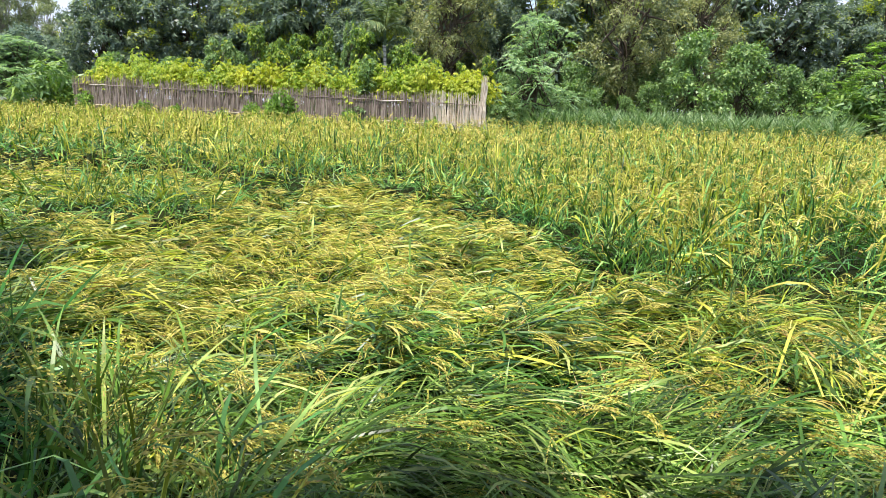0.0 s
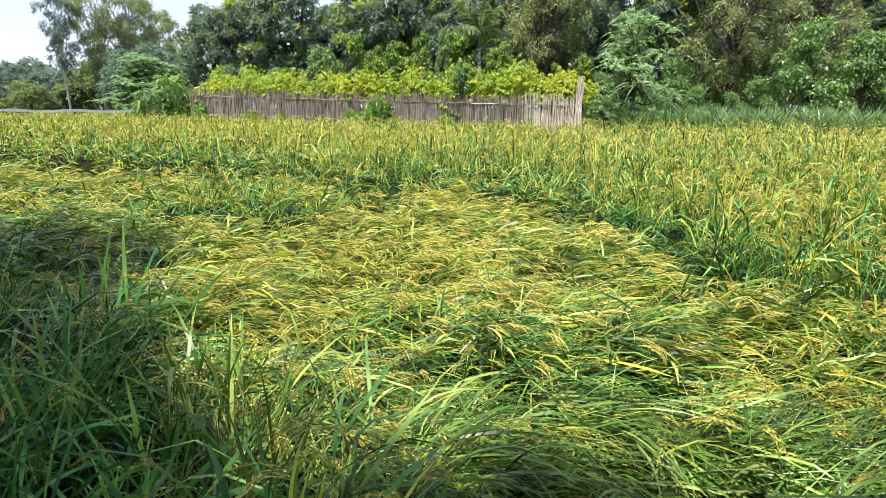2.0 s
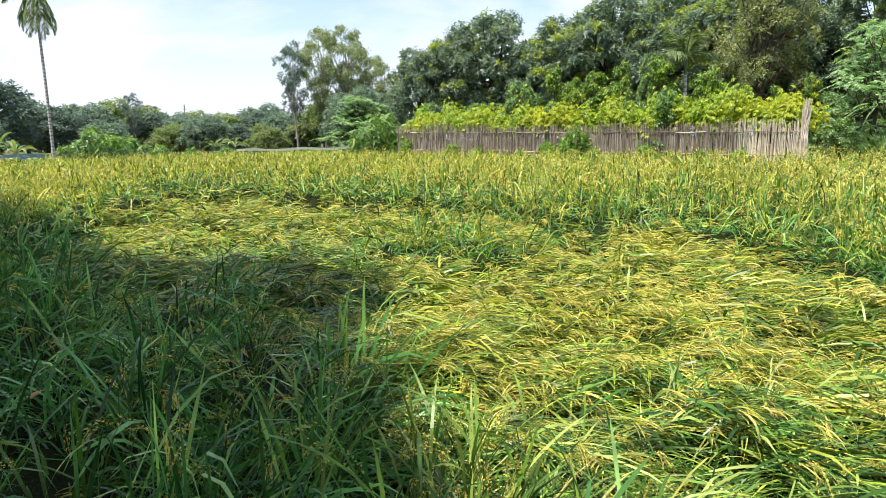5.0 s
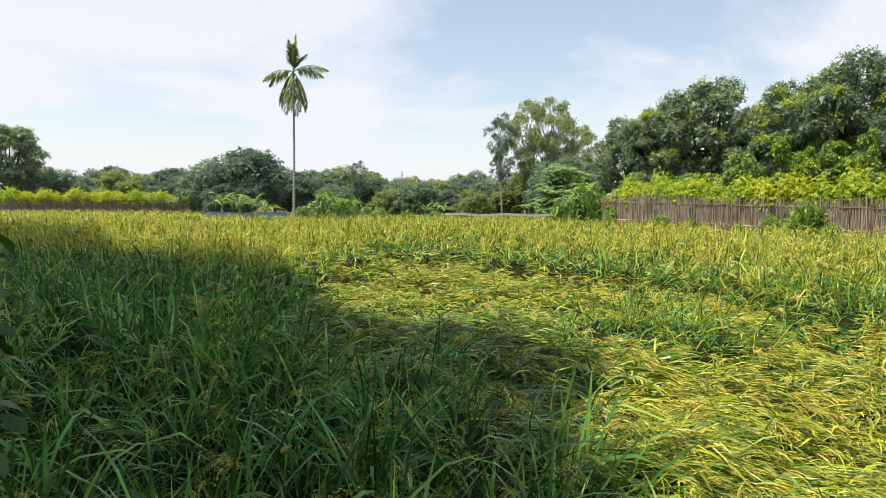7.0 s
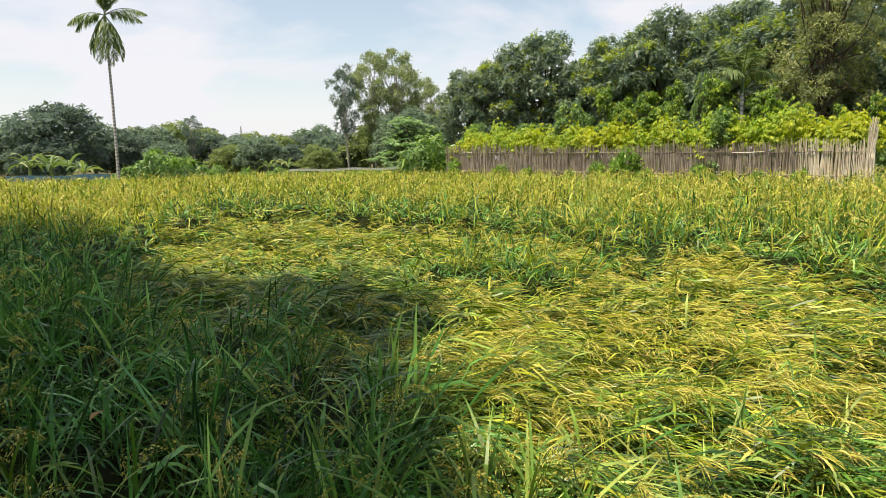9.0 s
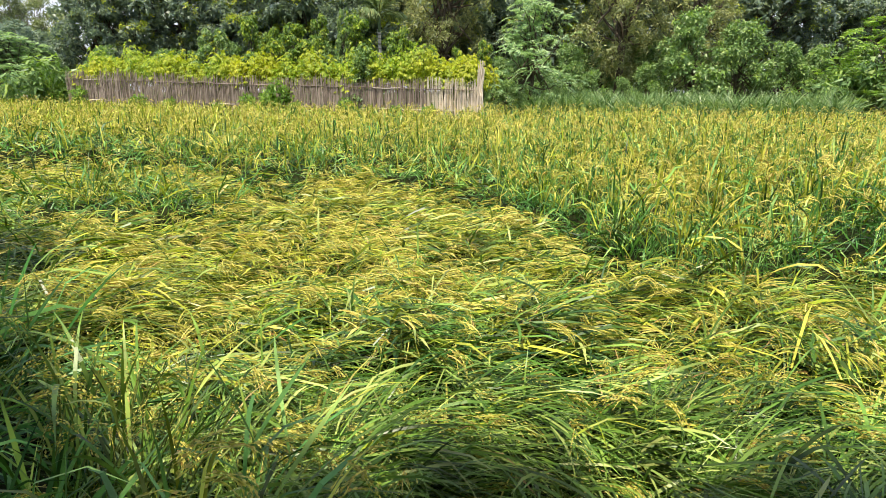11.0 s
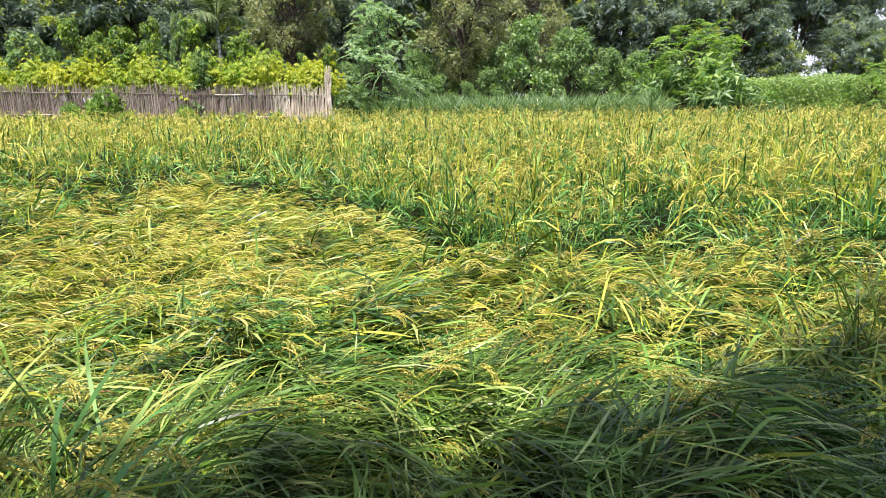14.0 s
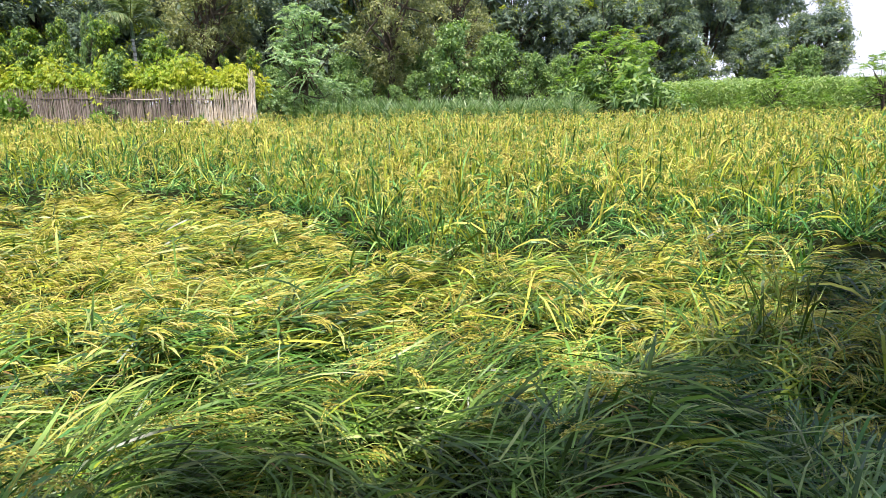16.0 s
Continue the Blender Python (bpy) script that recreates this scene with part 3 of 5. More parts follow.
    pr = np.stack([px, py, mat_height(px, py) + up_t[k] + U(-0.05, 0.05, m)], -1)
    th = th_t[k] + rng.normal(0, 0.4, m)
    ln, pi, cu = U(0.1, 0.19, m), U(0.05, 0.5, m), U(0.6, 1.7, m)
    if r0 < 2:
        head_of(pr, th, ln, pi, cu, 7, 11, 0.006)
    else:
        b, w = (7, 0.0058) if r0 < 4 else (5, 0.0078) if r0 < 7 else (3, 0.0125)
        heads.append(strands(pr, th, ln, pi, cu, b, w))


# from, to, sheaves per square metre, blades each, width factor, segments
for ring in ((0.8, 2.5, 96, 36, 0.95, 4), (2.5, 4.5, 80, 26, 1.25, 3), (4.5, 8, 54, 20, 1.6, 3), (8, 14.5, 26, 17, 2.3, 2)):
    lie_down(*ring)


def stand_up(r0, r1, dens, nb, wf, seg, low):
    """Standing crop in a ring: hills that each lean their own way, with flag leaves, drooping blades and heads."""
    x, y = scatter(r0, r1, -90, 68, dens, lambda x, y: U(0, 1, len(x)) < standing(x, y) * 1.05 * np.clip(np.interp(np.hypot(x, y), [6, 11], [0.68, 0.88]) + 0.6 * wave(x, y, 0.8, 5), 0.1, 1))
    t = len(x)
    az_t, r_t = polar(x, y)
    shade_zone_t = np.clip((np.interp(az_t, [-75, -60, -40, -24], [16, 11, 7.5, 5.5]) - r_t) / 2, 0, 1) * (az_t < -24)
    half = 1 - standing(x, y)
    edge_t = np.clip(1 - standing(x * 0.8, y * 0.8), 0, 1) * (shade_zone_t < 0.5)
    lean_t = np.abs(rng.normal(0, 0.2, t)) + half * 0.75 + edge_t * U(0, 0.6, t) + shade_zone_t * U(0.1, 0.75, t)
    lean_t = np.minimum(lean_t, 1.15) * np.clip((30 - r_t) / 12, 0.2, 1)
    way_t = np.where(U(0, 1, t) < np.clip(half * 1.2 + shade_zone_t * 0.7, 0, 0.85), flow(x, y) + rng.normal(0, 0.75, t) - 0.2 * shade_zone_t, U(-np.pi, np.pi, t))
    hk = rng.normal(1, 0.085, t) + 0.07 * wave(x, y, 1.0, 2) - 0.08 * shade_zone_t
    X, Y, LE, WA, HK, LU, ED = (q.repeat(nb) for q in (x, y, lean_t, way_t, hk, shade_zone_t, edge_t))
    n = t * nb
    H = stand_height(X, Y) * HK
    stem = (U(0, 1, n) < 0.2) & (r0 < 8)
    flag = (U(0, 1, n) < 0.16) & ~stem
    z0 = np.where(stem, 0.02, np.where(flag, U(0.45, 0.72, n), U(0.1, 0.68, n)) * H)
    z0 = np.maximum(z0, low)
    ox, oy = np.sin(LE) * np.cos(WA) * z0, np.sin(LE) * np.sin(WA) * z0
    spread = 0.04 * wf
    root = np.stack([X + ox + rng.normal(0, spread, n), Y + oy + rng.normal(0, spread, n), z0 * np.cos(LE * 0.8)], -1)
    along = U(0, 1, n) < LE * 1.1
    th = np.where(along | stem, WA + rng.normal(0, 0.55, n), U(-np.pi, np.pi, n))
    pitch = np.where(stem, 1.5 - LE, np.where(flag, rng.normal(1.42, 0.1, n), rng.normal(1.1, 0.24, n)) - np.where(along, LE * 0.7, 0))
    curl = np.where(stem, 0.2 + LE * 0.3, np.where(flag, U(0.0, 0.35, n), np.abs(rng.normal(1.65, 0.65, n)) + LE * 0.5))
    ln = np.where(stem, H * U(0.7, 0.92, n), np.where(flag, U(0.24, 0.4, n), U(0.24, 0.5, n))) * (1 + 0.18 * LU)
    w = wf * np.where(stem, 0.0034, U(0.0055, 0.0135, n) * (1 + 0.2 * LU))
    kk = U(0.9, 3, n)
    # low and front-row blades also get the darker green, as painted shade
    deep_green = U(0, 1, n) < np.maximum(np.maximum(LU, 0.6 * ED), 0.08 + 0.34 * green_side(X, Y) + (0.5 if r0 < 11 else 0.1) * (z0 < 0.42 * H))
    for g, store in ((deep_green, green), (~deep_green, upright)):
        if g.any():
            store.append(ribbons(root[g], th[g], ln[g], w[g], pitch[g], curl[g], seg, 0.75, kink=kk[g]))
    m = int(t * (4.6 if r0 < 7 else 4.2 if r0 < 18 else 3.2))
    k = rng.integers(0, t, m)
    k = k[U(0, 1, m) > np.maximum(shade_zone_t[k] * 0.72, edge_t[k] * 0.4)]
    m = len(k)
    hh = stand_height(x[k], y[k]) * hk[k] * U(0.62, 0.97, m)
    pr = np.stack([x[k] + np.sin(lean_t[k]) * np.cos(way_t[k]) * hh + rng.normal(0, 0.06, m), y[k] + np.sin(lean_t[k]) * np.sin(way_t[k]) * hh + rng.normal(0, 0.06, m), hh * np.cos(lean_t[k] * 0.8)], -1)
    b, w = (5, 0.006) if r0 < 4 else (5, 0.007) if r0 < 7 else (3, 0.0105) if r0 < 11 else (2, 0.015) if r0 < 18 else (1, 0.021) if r0 < 30 else (1, 0.035) if r0 < 48 else (1, 0.06)
    way = np.where(U(0, 1, m) < lean_t[k], way_t[k] + rng.normal(0, 0.6, m), U(-np.pi, np.pi, m))
    ln, pi, cu = U(0.12, 0.21, m), U(0.7, 1.4, m) - lean_t[k] * 0.4, U(1.6, 2.8, m)
    if r0 < 3:
        head_of(pr, way, ln, pi, cu, 6, 10, 0.0052)
    else:
        heads.append(strands(pr, way, ln, pi, cu, b, w))


# from, to, hills per square metre, blades each, width factor, segments, lowest root
for ring in ((0.9, 2.8, 26, 34, 1.1, 5, 0.02), (2.8, 4.5, 26, 30, 1.2, 4, 0.02), (4.5, 7, 25, 26, 1.4, 3, 0.05), (7, 11, 20, 17, 1.8, 3, 0.2), (11, 18, 14, 9, 2.5, 2, 0.38), (18, 30, 8, 7, 3.6, 2, 0.42), (30, 48, 5, 5, 5.5, 2, 0.45), (48, 78, 2.5, 5, 9.0, 2, 0.45)):
    stand_up(*ring)

def undergrowth(r0, r1, dens, wf):
    """Low green blades and side shoots that close the hollows along the standing crop."""
    x, y = scatter(r0, r1, -72, 68, dens, lambda x, y: standing(x * 0.8, y * 0.8) < 0.98)
    m = len(x)
    s = standing(x, y)
    z = (flat_height(x, y) - 0.2) * (1 - s) + s * np.interp(np.hypot(x, y), [4, 12], [0.25, 0.5]) - 0.03
    green.append(ribbons(np.stack([x, y, z], -1), U(-np.pi, np.pi, m), U(0.14, 0.32, m), wf * U(0.006, 0.013, m), U(0.1, 1.2, m), U(0.4, 1.8, m), 2, 0.8))


for ring in ((2.6, 5, 170, 1.2), (5, 8.5, 230, 1.6), (8.5, 16, 75, 2.4)):
    undergrowth(*ring)

tagged(new("fallen_rice", mesh_of("fallen_rice", *join(lodged), M_RICE)), "flattened green and yellow rice blades lying in swirls", "rice", kind="stuff")
tagged(new("green_fallen_rice", mesh_of("green_fallen_rice", *join(lodged_green), M_RICE_STAND)), "flattened rice blades beside the bund, shade tone in their deep green", "rice", kind="stuff")
tagged(new("standing_rice", mesh_of("standing_rice", *join((upright)), M_RICE_RIPE)), "upright ripening rice with narrow yellow-green blades", "rice", kind="stuff")
tagged(new("green_rice", mesh_of("green_rice", *join((green)), M_RICE_SHADE)), "upright rice with the tree shade's darker green in its blades", "rice", kind="stuff")
tagged(new("dead_rice", mesh_of("dead_rice", *join(dead), M_STRAW)), "dry brown rice blades among the fallen crop", "rice", kind="stuff")
tagged(new("rice_heads", mesh_of("rice_heads", *join(heads), M_GRAIN)), "yellow drooping heads of ripening rice grain", "rice heads", kind="stuff")

# ---------------------------------------------------------------- trees


def crown_clumps(blobs, per):
    """Centres of leaf clumps in the outer part of a set of ellipsoids (x, y, z, rx, ry, rz)."""
    out, way = [], []
    for bx, by, bz, rx, ry, rz in blobs:
        d = unit(rng.normal(0, 1, (per, 3)))
        d[:, 2] = np.where(d[:, 2] < -0.55, -d[:, 2] * 0.7, d[:, 2])
        k = U(0.72, 1.04, (per, 1))
        out.append(np.array([bx, by, bz]) + d * k * np.array([rx, ry, rz]))
        way.append(d)
    return np.concatenate(out), np.concatenate(way)


def clump_leaves(c, way, radius, per, length, width, sag, spread=0.9, tri=True):
    """Leaves round each clump's centre, pointing away from it."""
    n = len(c) * per
    d = unit(way.repeat(per, 0) * 0.6 + rng.normal(0, spread, (n, 3)) + np.array([0, 0, 0.25]))
    pos = c.repeat(per, 0) + d * radius * U(0.45, 1, (n, 1)) * U(0.7, 1.3, (len(c), 1)).repeat(per, 0)
    w = unit(np.cross(d, rng.normal(0, 1, (n, 3))) + d * 0.35 + np.array([0, 0, -0.1]))
    return leaves(pos, w, length * U(0.7, 1.3, n), width * U(0.75, 1.25, n), sag, d + np.array([0, 0, 0.4]), tri)


def palmate(c, way, fingers, length, width, droop=0.3):
    """Fingered leaves, one at each place, held out along way."""
    n = len(c)
    nrm = unit(np.array([0, 0, 1.0]) + way * 0.35 + rng.normal(0, 0.3, (n, 3)))
    a = unit(way - nrm * (way * nrm).sum(1, keepdims=True) + rng.normal(0, 0.05, (n, 3)))
    b = np.cross(nrm, a)
    ang = np.linspace(-1.9, 1.9, fingers)[None, :] + rng.normal(0, 0.1, (n, fingers))
    d = a[:, None, :] * np.cos(ang)[..., None] + b[:, None, :] * np.sin(ang)[..., None] + np.array([0, 0, -droop])
    k = (1 - 0.16 * np.abs(ang)) * U(0.75, 1.2, (n, 1))
    return leaves(c.repeat(fingers, 0), unit(d).reshape(-1, 3), (length * k).ravel(), np.full(n * fingers, width) * U(0.8, 1.2, n * fingers), 0.18, nrm.repeat(fingers, 0))


def pinnate(c, way, length, pairs, ll, lw, droop=0.5):
    """Feathered sprays: leaflets on both sides of a bowed midrib."""
    n, k = len(c), pairs * 2
    d = unit(way + rng.normal(0, 0.3, (n, 3)))
    side = unit(np.cross(d, np.array([0, 0, 1.0]) + rng.normal(0, 0.25, (n, 3))))
    L = length * U(0.65, 1.25, (n, 1, 1))
    u = ((np.arange(k) // 2 + 0.6) / pairs)[None, :, None]
    drop = np.array([0, 0, 1.0]) * droop * L * u * u
    pos = c[:, None, :] + d[:, None, :] * L * u - drop
    sg = np.where(np.arange(k) % 2, 1.0, -1.0)[None, :, None]
    w = unit(side[:, None, :] * sg + d[:, None, :] * 0.55 + np.array([0, 0, -0.25]) + rng.normal(0, 0.12, (n, k, 3)))
    ln = ll * np.sin(np.pi * np.clip(u * 0.72 + 0.2, 0, 1)) * U(0.8, 1.2, (n, k, 1))
    return leaves(pos.reshape(-1, 3), w.reshape(-1, 3), ln.ravel(), np.full(n * k, lw), 0.12, np.array([0, 0, 1.0]), True)


def rosettes(c, way, per, radius, length, width):
    """Small leaves bunched at the twig ends of a dense crown."""
    n = len(c) * per
    d = unit(way.repeat(per, 0) * 0.7 + rng.normal(0, 0.75, (n, 3)) + np.array([0, 0, 0.3]))
    pos = c.repeat(per, 0) + d * radius * U(0.3, 1, (n, 1)) * U(0.6, 1.35, (len(c), 1)).repeat(per, 0)
    w = unit(d + rng.normal(0, 0.7, (n, 3)) + np.array([0, 0, -0.35]))
    return leaves(pos, w, length * U(0.7, 1.3, n), width * U(0.8, 1.25, n), 0.2, d + np.array([0, 0, 0.6]), True)


def limbs(height, tops, r0, lean=0.0):
    """Trunk and limbs that reach the crown's masses; returns trunk and list of limbs."""
    z = np.linspace(0, height, 8)
    ph = U(0, 6)
    trunk = np.stack([lean * z + 0.12 * np.sin(z * 0.7 + ph), 0.12 * np.cos(z * 0.6 + ph) - 0.12 * math.cos(ph), z], -1)
    trunk[0, :2] = trunk[1, :2] * 0.3
    tr = tube(trunk, r0 * np.array([1.5, 1.05, 0.95, 0.88, 0.8, 0.72, 0.62, 0.4]), 8)
    out = []
    for x, y, zt, *_ in tops:
        k = rng.integers(3, 7)
        a, b = trunk[k], np.array([x, y, zt])
        u = np.linspace(0, 1, 6)[:, None]
        p = a * (1 - u) + b * u + np.array([0, 0, 1.0]) * (np.sin(u * np.pi) * -0.06 * np.linalg.norm(b - a)) + rng.normal(0, 0.08, (6, 3)) * u
        out.append(tube(p, r0 * np.linspace(0.5, 0.08, 6), 5))
    return tr, out


def tree(name, label, category, blobs, trunk_h, r0, leaf, clumps, foliage, bark=None, young=None, group="", lean=0.0, core=0):
    """Trunk, limbs to the crown's masses, and a crown whose leaves foliage() sets at each twig end; core: coarse leaves inside each mass."""
    top = empty(name)
    tr, lm = limbs(trunk_h, blobs, r0, lean)
    part("trunk", tr, bark or M_BARK, top, smooth=True)
    for l in lm:
        part("limb", l, bark or M_BARK, top, smooth=True)
    c, way = crown_clumps(blobs, clumps)
    data = foliage(c, way)
    count, per = len(data[1]), len(data[1]) // len(c)
    if core:
        ci, wi = crown_clumps([(x, y, z, rx * 0.72, ry * 0.72, rz * 0.72) for x, y, z, rx, ry, rz in blobs], core)
        big = np.mean([q[3] for q in blobs])
        inside = clump_leaves(ci, wi, big * 0.3, 6, big * 0.36, big * 0.22, 0.2, tri=data[1].shape[1] == 3)
        data = join([data, inside])
    crown = part("crown", data, leaf, top)
    if young:
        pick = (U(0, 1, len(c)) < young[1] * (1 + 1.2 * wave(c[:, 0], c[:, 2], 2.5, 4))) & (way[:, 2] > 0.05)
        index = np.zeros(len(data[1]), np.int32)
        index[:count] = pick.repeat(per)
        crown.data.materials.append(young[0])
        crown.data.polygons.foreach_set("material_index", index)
    return tagged(top, label, category, group)


def blob_set(w, z0, z1, n, size, flat=0.8):
    """Masses of a rounded crown between two heights."""
    out = [(0, 0, (z0 + z1) / 2, w * 0.62, w * 0.62, (z1 - z0) * 0.42)]
    for i in range(n):
        a = 2.4 * i + U(-0.4, 0.4)
        k = (i + 0.5) / n
        z = z0 + (z1 - z0) * (0.16 + 0.72 * k)
        rr = w * math.sin(math.pi * (0.2 + 0.66 * k)) * U(0.55, 0.8)
        s = size * U(0.8, 1.2)
        out.append((rr * math.cos(a), rr * math.sin(a), z, s, s, s * flat))
    return out


def lobe_set(profile, n, r, flat=0.45):
    """Many small leaf masses inside an outline given as (height, half-width)."""
    zs, ws = zip(*profile)
    out = []
    for i in range(n):
        z = zs[0] + (zs[-1] - zs[0]) * (i + U(0.2, 0.8)) / n
        w = float(np.interp(z, zs, ws)) * math.sqrt(U(0.1, 1))
        a, q = U(0, 6.28), r * U(0.7, 1.25)
        out.append((w * math.cos(a), w * math.sin(a), z, q, q, q * flat))
    return out


def place(proto, az, r, k=1.0, turn=0.0, kz=None, z=0.0):
    p = on(az, r, z)
    m = Matrix.Translation(p) @ Matrix.Rotation(radians(turn), 4, "Z") @ Matrix.Diagonal((k, k, kz or k, 1))
    return copy_thing(proto, m)


def settle(proto, az, r, k=1.0, turn=0.0, kz=None, z=0.0):
    """The first of a kind goes to its own place."""
    p = on(az, r, z)
    proto.matrix_basis = Matrix.Translation(p) @ Matrix.Rotation(radians(turn), 4, "Z") @ Matrix.Diagonal((k, k, kz or k, 1))
    return proto


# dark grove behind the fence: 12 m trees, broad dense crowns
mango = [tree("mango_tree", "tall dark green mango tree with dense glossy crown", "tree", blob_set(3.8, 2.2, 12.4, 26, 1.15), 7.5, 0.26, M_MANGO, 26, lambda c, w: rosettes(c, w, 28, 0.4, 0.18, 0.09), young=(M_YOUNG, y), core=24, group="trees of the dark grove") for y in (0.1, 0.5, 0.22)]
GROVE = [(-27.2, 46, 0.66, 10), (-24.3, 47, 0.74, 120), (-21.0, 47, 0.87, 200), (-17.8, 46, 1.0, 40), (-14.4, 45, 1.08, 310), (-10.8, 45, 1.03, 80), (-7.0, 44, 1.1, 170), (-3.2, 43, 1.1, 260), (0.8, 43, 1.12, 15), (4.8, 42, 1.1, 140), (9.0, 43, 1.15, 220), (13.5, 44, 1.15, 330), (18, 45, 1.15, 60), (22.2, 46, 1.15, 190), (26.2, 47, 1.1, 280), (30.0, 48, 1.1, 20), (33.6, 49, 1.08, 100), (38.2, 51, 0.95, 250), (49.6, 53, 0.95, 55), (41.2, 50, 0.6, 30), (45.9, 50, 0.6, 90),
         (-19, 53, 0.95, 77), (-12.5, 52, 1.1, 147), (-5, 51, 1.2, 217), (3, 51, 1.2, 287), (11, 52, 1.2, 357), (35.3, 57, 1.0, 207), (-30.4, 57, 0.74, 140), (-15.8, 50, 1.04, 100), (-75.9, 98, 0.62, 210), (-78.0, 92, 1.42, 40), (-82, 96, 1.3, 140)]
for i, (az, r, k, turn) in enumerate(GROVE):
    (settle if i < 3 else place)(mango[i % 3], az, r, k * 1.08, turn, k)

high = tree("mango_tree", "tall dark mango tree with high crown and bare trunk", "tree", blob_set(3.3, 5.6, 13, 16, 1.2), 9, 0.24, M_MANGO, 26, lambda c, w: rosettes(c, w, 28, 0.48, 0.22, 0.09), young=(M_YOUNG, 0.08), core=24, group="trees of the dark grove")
settle(high, 42.0, 57)
place(high, 45.6, 60, 1.05, 140)
place(high, 39.4, 55, 0.95, 250)
place(high, 44.7, 58, 0.8, 60, 0.66)
# feathery light tree beside the fence's end
feather = tree("feathery_tree", "light green feathery-leaved tree beside the fence", "tree", lobe_set([(0.6, 1.3), (1.8, 1.75), (3, 1.55), (4.2, 1.0), (5, 0.3)], 40, 0.34, 0.5), 3.8, 0.09, M_FEATHER, 9, lambda c, w: pinnate(c, w * np.array([1, 1, 0.4]) + np.array([0, 0, 0.25]), 0.62, 11, 0.19, 0.055, 0.6), core=5)
settle(feather, 8.3, 28.5, 1.15, 0, 1.04)
place(feather, -33.0, 53, 1.45, 40, 0.95)
place(feather, -31.3, 54, 1.2, 140, 0.8)
# tall olive-brown tree
olive = tree("tall_olive_tree", "tall thin-leaved tree with yellowish brown-green foliage", "tree", lobe_set([(2.4, 1.2), (4.6, 2.4), (7, 2.9), (10, 2.7), (12.5, 1.8), (13.6, 0.5)], 60, 0.75, 0.85), 10, 0.2, M_OLIVE, 15, lambda c, w: rosettes(c, w, 22, 0.4, 0.17, 0.06), lean=0.01, core=6)
settle(olive, 15.6, 35.5, 0.95)
place(olive, 0.8, 37.5, 0.9, 140)
place(olive, 21.5, 39, 0.8, 250)
# climber-covered trees
vine = tree("vine_covered_tree", "small tree smothered in dark green climbers", "tree", lobe_set([(0.4, 1.5), (1.6, 1.8), (3, 1.6), (4.2, 1.0), (5.3, 0.5)], 34, 0.55, 0.9), 3.6, 0.1, M_VINE, 14, lambda c, w: rosettes(c, w, 13, 0.3, 0.17, 0.11), young=(M_FRESH, 0.14), core=6, group="thicket of climber-covered trees")
settle(vine, 21.6, 32.5, 0.92)
for az, r, k, t in ((25.0, 33, 0.9, 90), (28.2, 33.5, 0.72, 210), (30.6, 34.5, 0.7, 30), (18.2, 33, 0.55, 300), (13.6, 31.5, 0.48, 20), (10.8, 30.5, 0.36, 120), (16, 31.5, 0.42, 200), (6.4, 27.5, 0.38, 70), (9.4, 33, 0.6, 10), (11.4, 34.5, 0.75, 140), (14.4, 38, 0.8, 250), (17.5, 37.5, 0.85, 90), (5.6, 32, 0.6, 200), (40.7, 50, 1.05, 20), (46.6, 50, 1.05, 160), (36.5, 47, 0.9, 60), (49.4, 49, 0.9, 250)):
    place(vine, az, r, k, t)
for i in range(15):  # undergrowth below the grove
    az = -27 + i * 4.3 + U(-0.6, 0.6)
    place(vine, az, 41.5 + U(-1, 1.5) + max(0, az - 20) * 0.25, U(0.7, 0.95), U(0, 360))
for i in range(11):  # and farther in
    place(vine, 4 + i * 3.1 + U(-0.5, 0.5), 54 + U(-2, 3), 1.25, U(0, 360), U(0.85, 1.1))
# fresh green shrub-tree with spreading fronds
fresh = tree("spreading_shrub_tree", "bright green shrub with spreading feathery branches", "shrub", lobe_set([(0.4, 1.8), (1.4, 1.9), (2.4, 1.5), (3.3, 1.3), (4.1, 0.5)], 30, 0.36, 0.6), 2.8, 0.07, M_FRESH, 8, lambda c, w: pinnate(c, w * np.array([1, 1, 0.5]) + np.array([0, 0, 0.4]), 0.7, 9, 0.22, 0.07, 0.55))
settle(fresh, 35.0, 31.5, 1.3, 0, 1.08)
for az, r, k, t in ((32.4, 31.5, 0.62, 130), (38.3, 31.5, 0.45, 60), (47.8, 31, 0.56, 200), (51, 31.5, 0.34, 100), (54.6, 30.5, 0.66, 20), (58.5, 31, 0.6, 300), (44.8, 31.5, 0.28, 210)):
    place(fresh, az, r, k, t)
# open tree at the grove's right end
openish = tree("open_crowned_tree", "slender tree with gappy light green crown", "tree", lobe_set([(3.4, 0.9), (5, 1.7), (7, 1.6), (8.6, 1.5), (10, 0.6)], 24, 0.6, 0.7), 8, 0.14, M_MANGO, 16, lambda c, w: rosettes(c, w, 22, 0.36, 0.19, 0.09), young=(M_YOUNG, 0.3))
settle(openish, 50.6, 54, 0.86)
place(openish, 48.2, 52, 0.7, 140)
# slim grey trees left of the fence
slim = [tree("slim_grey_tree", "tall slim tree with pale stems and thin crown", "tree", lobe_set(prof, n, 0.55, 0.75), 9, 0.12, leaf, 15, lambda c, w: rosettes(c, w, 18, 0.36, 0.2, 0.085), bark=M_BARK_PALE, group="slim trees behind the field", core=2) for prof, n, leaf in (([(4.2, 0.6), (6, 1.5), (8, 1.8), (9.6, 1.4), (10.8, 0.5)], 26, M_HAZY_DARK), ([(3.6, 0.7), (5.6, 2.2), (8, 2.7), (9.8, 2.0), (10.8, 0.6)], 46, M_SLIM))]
settle(slim[0], -38.3, 60, 0.82, 0, 0.92)
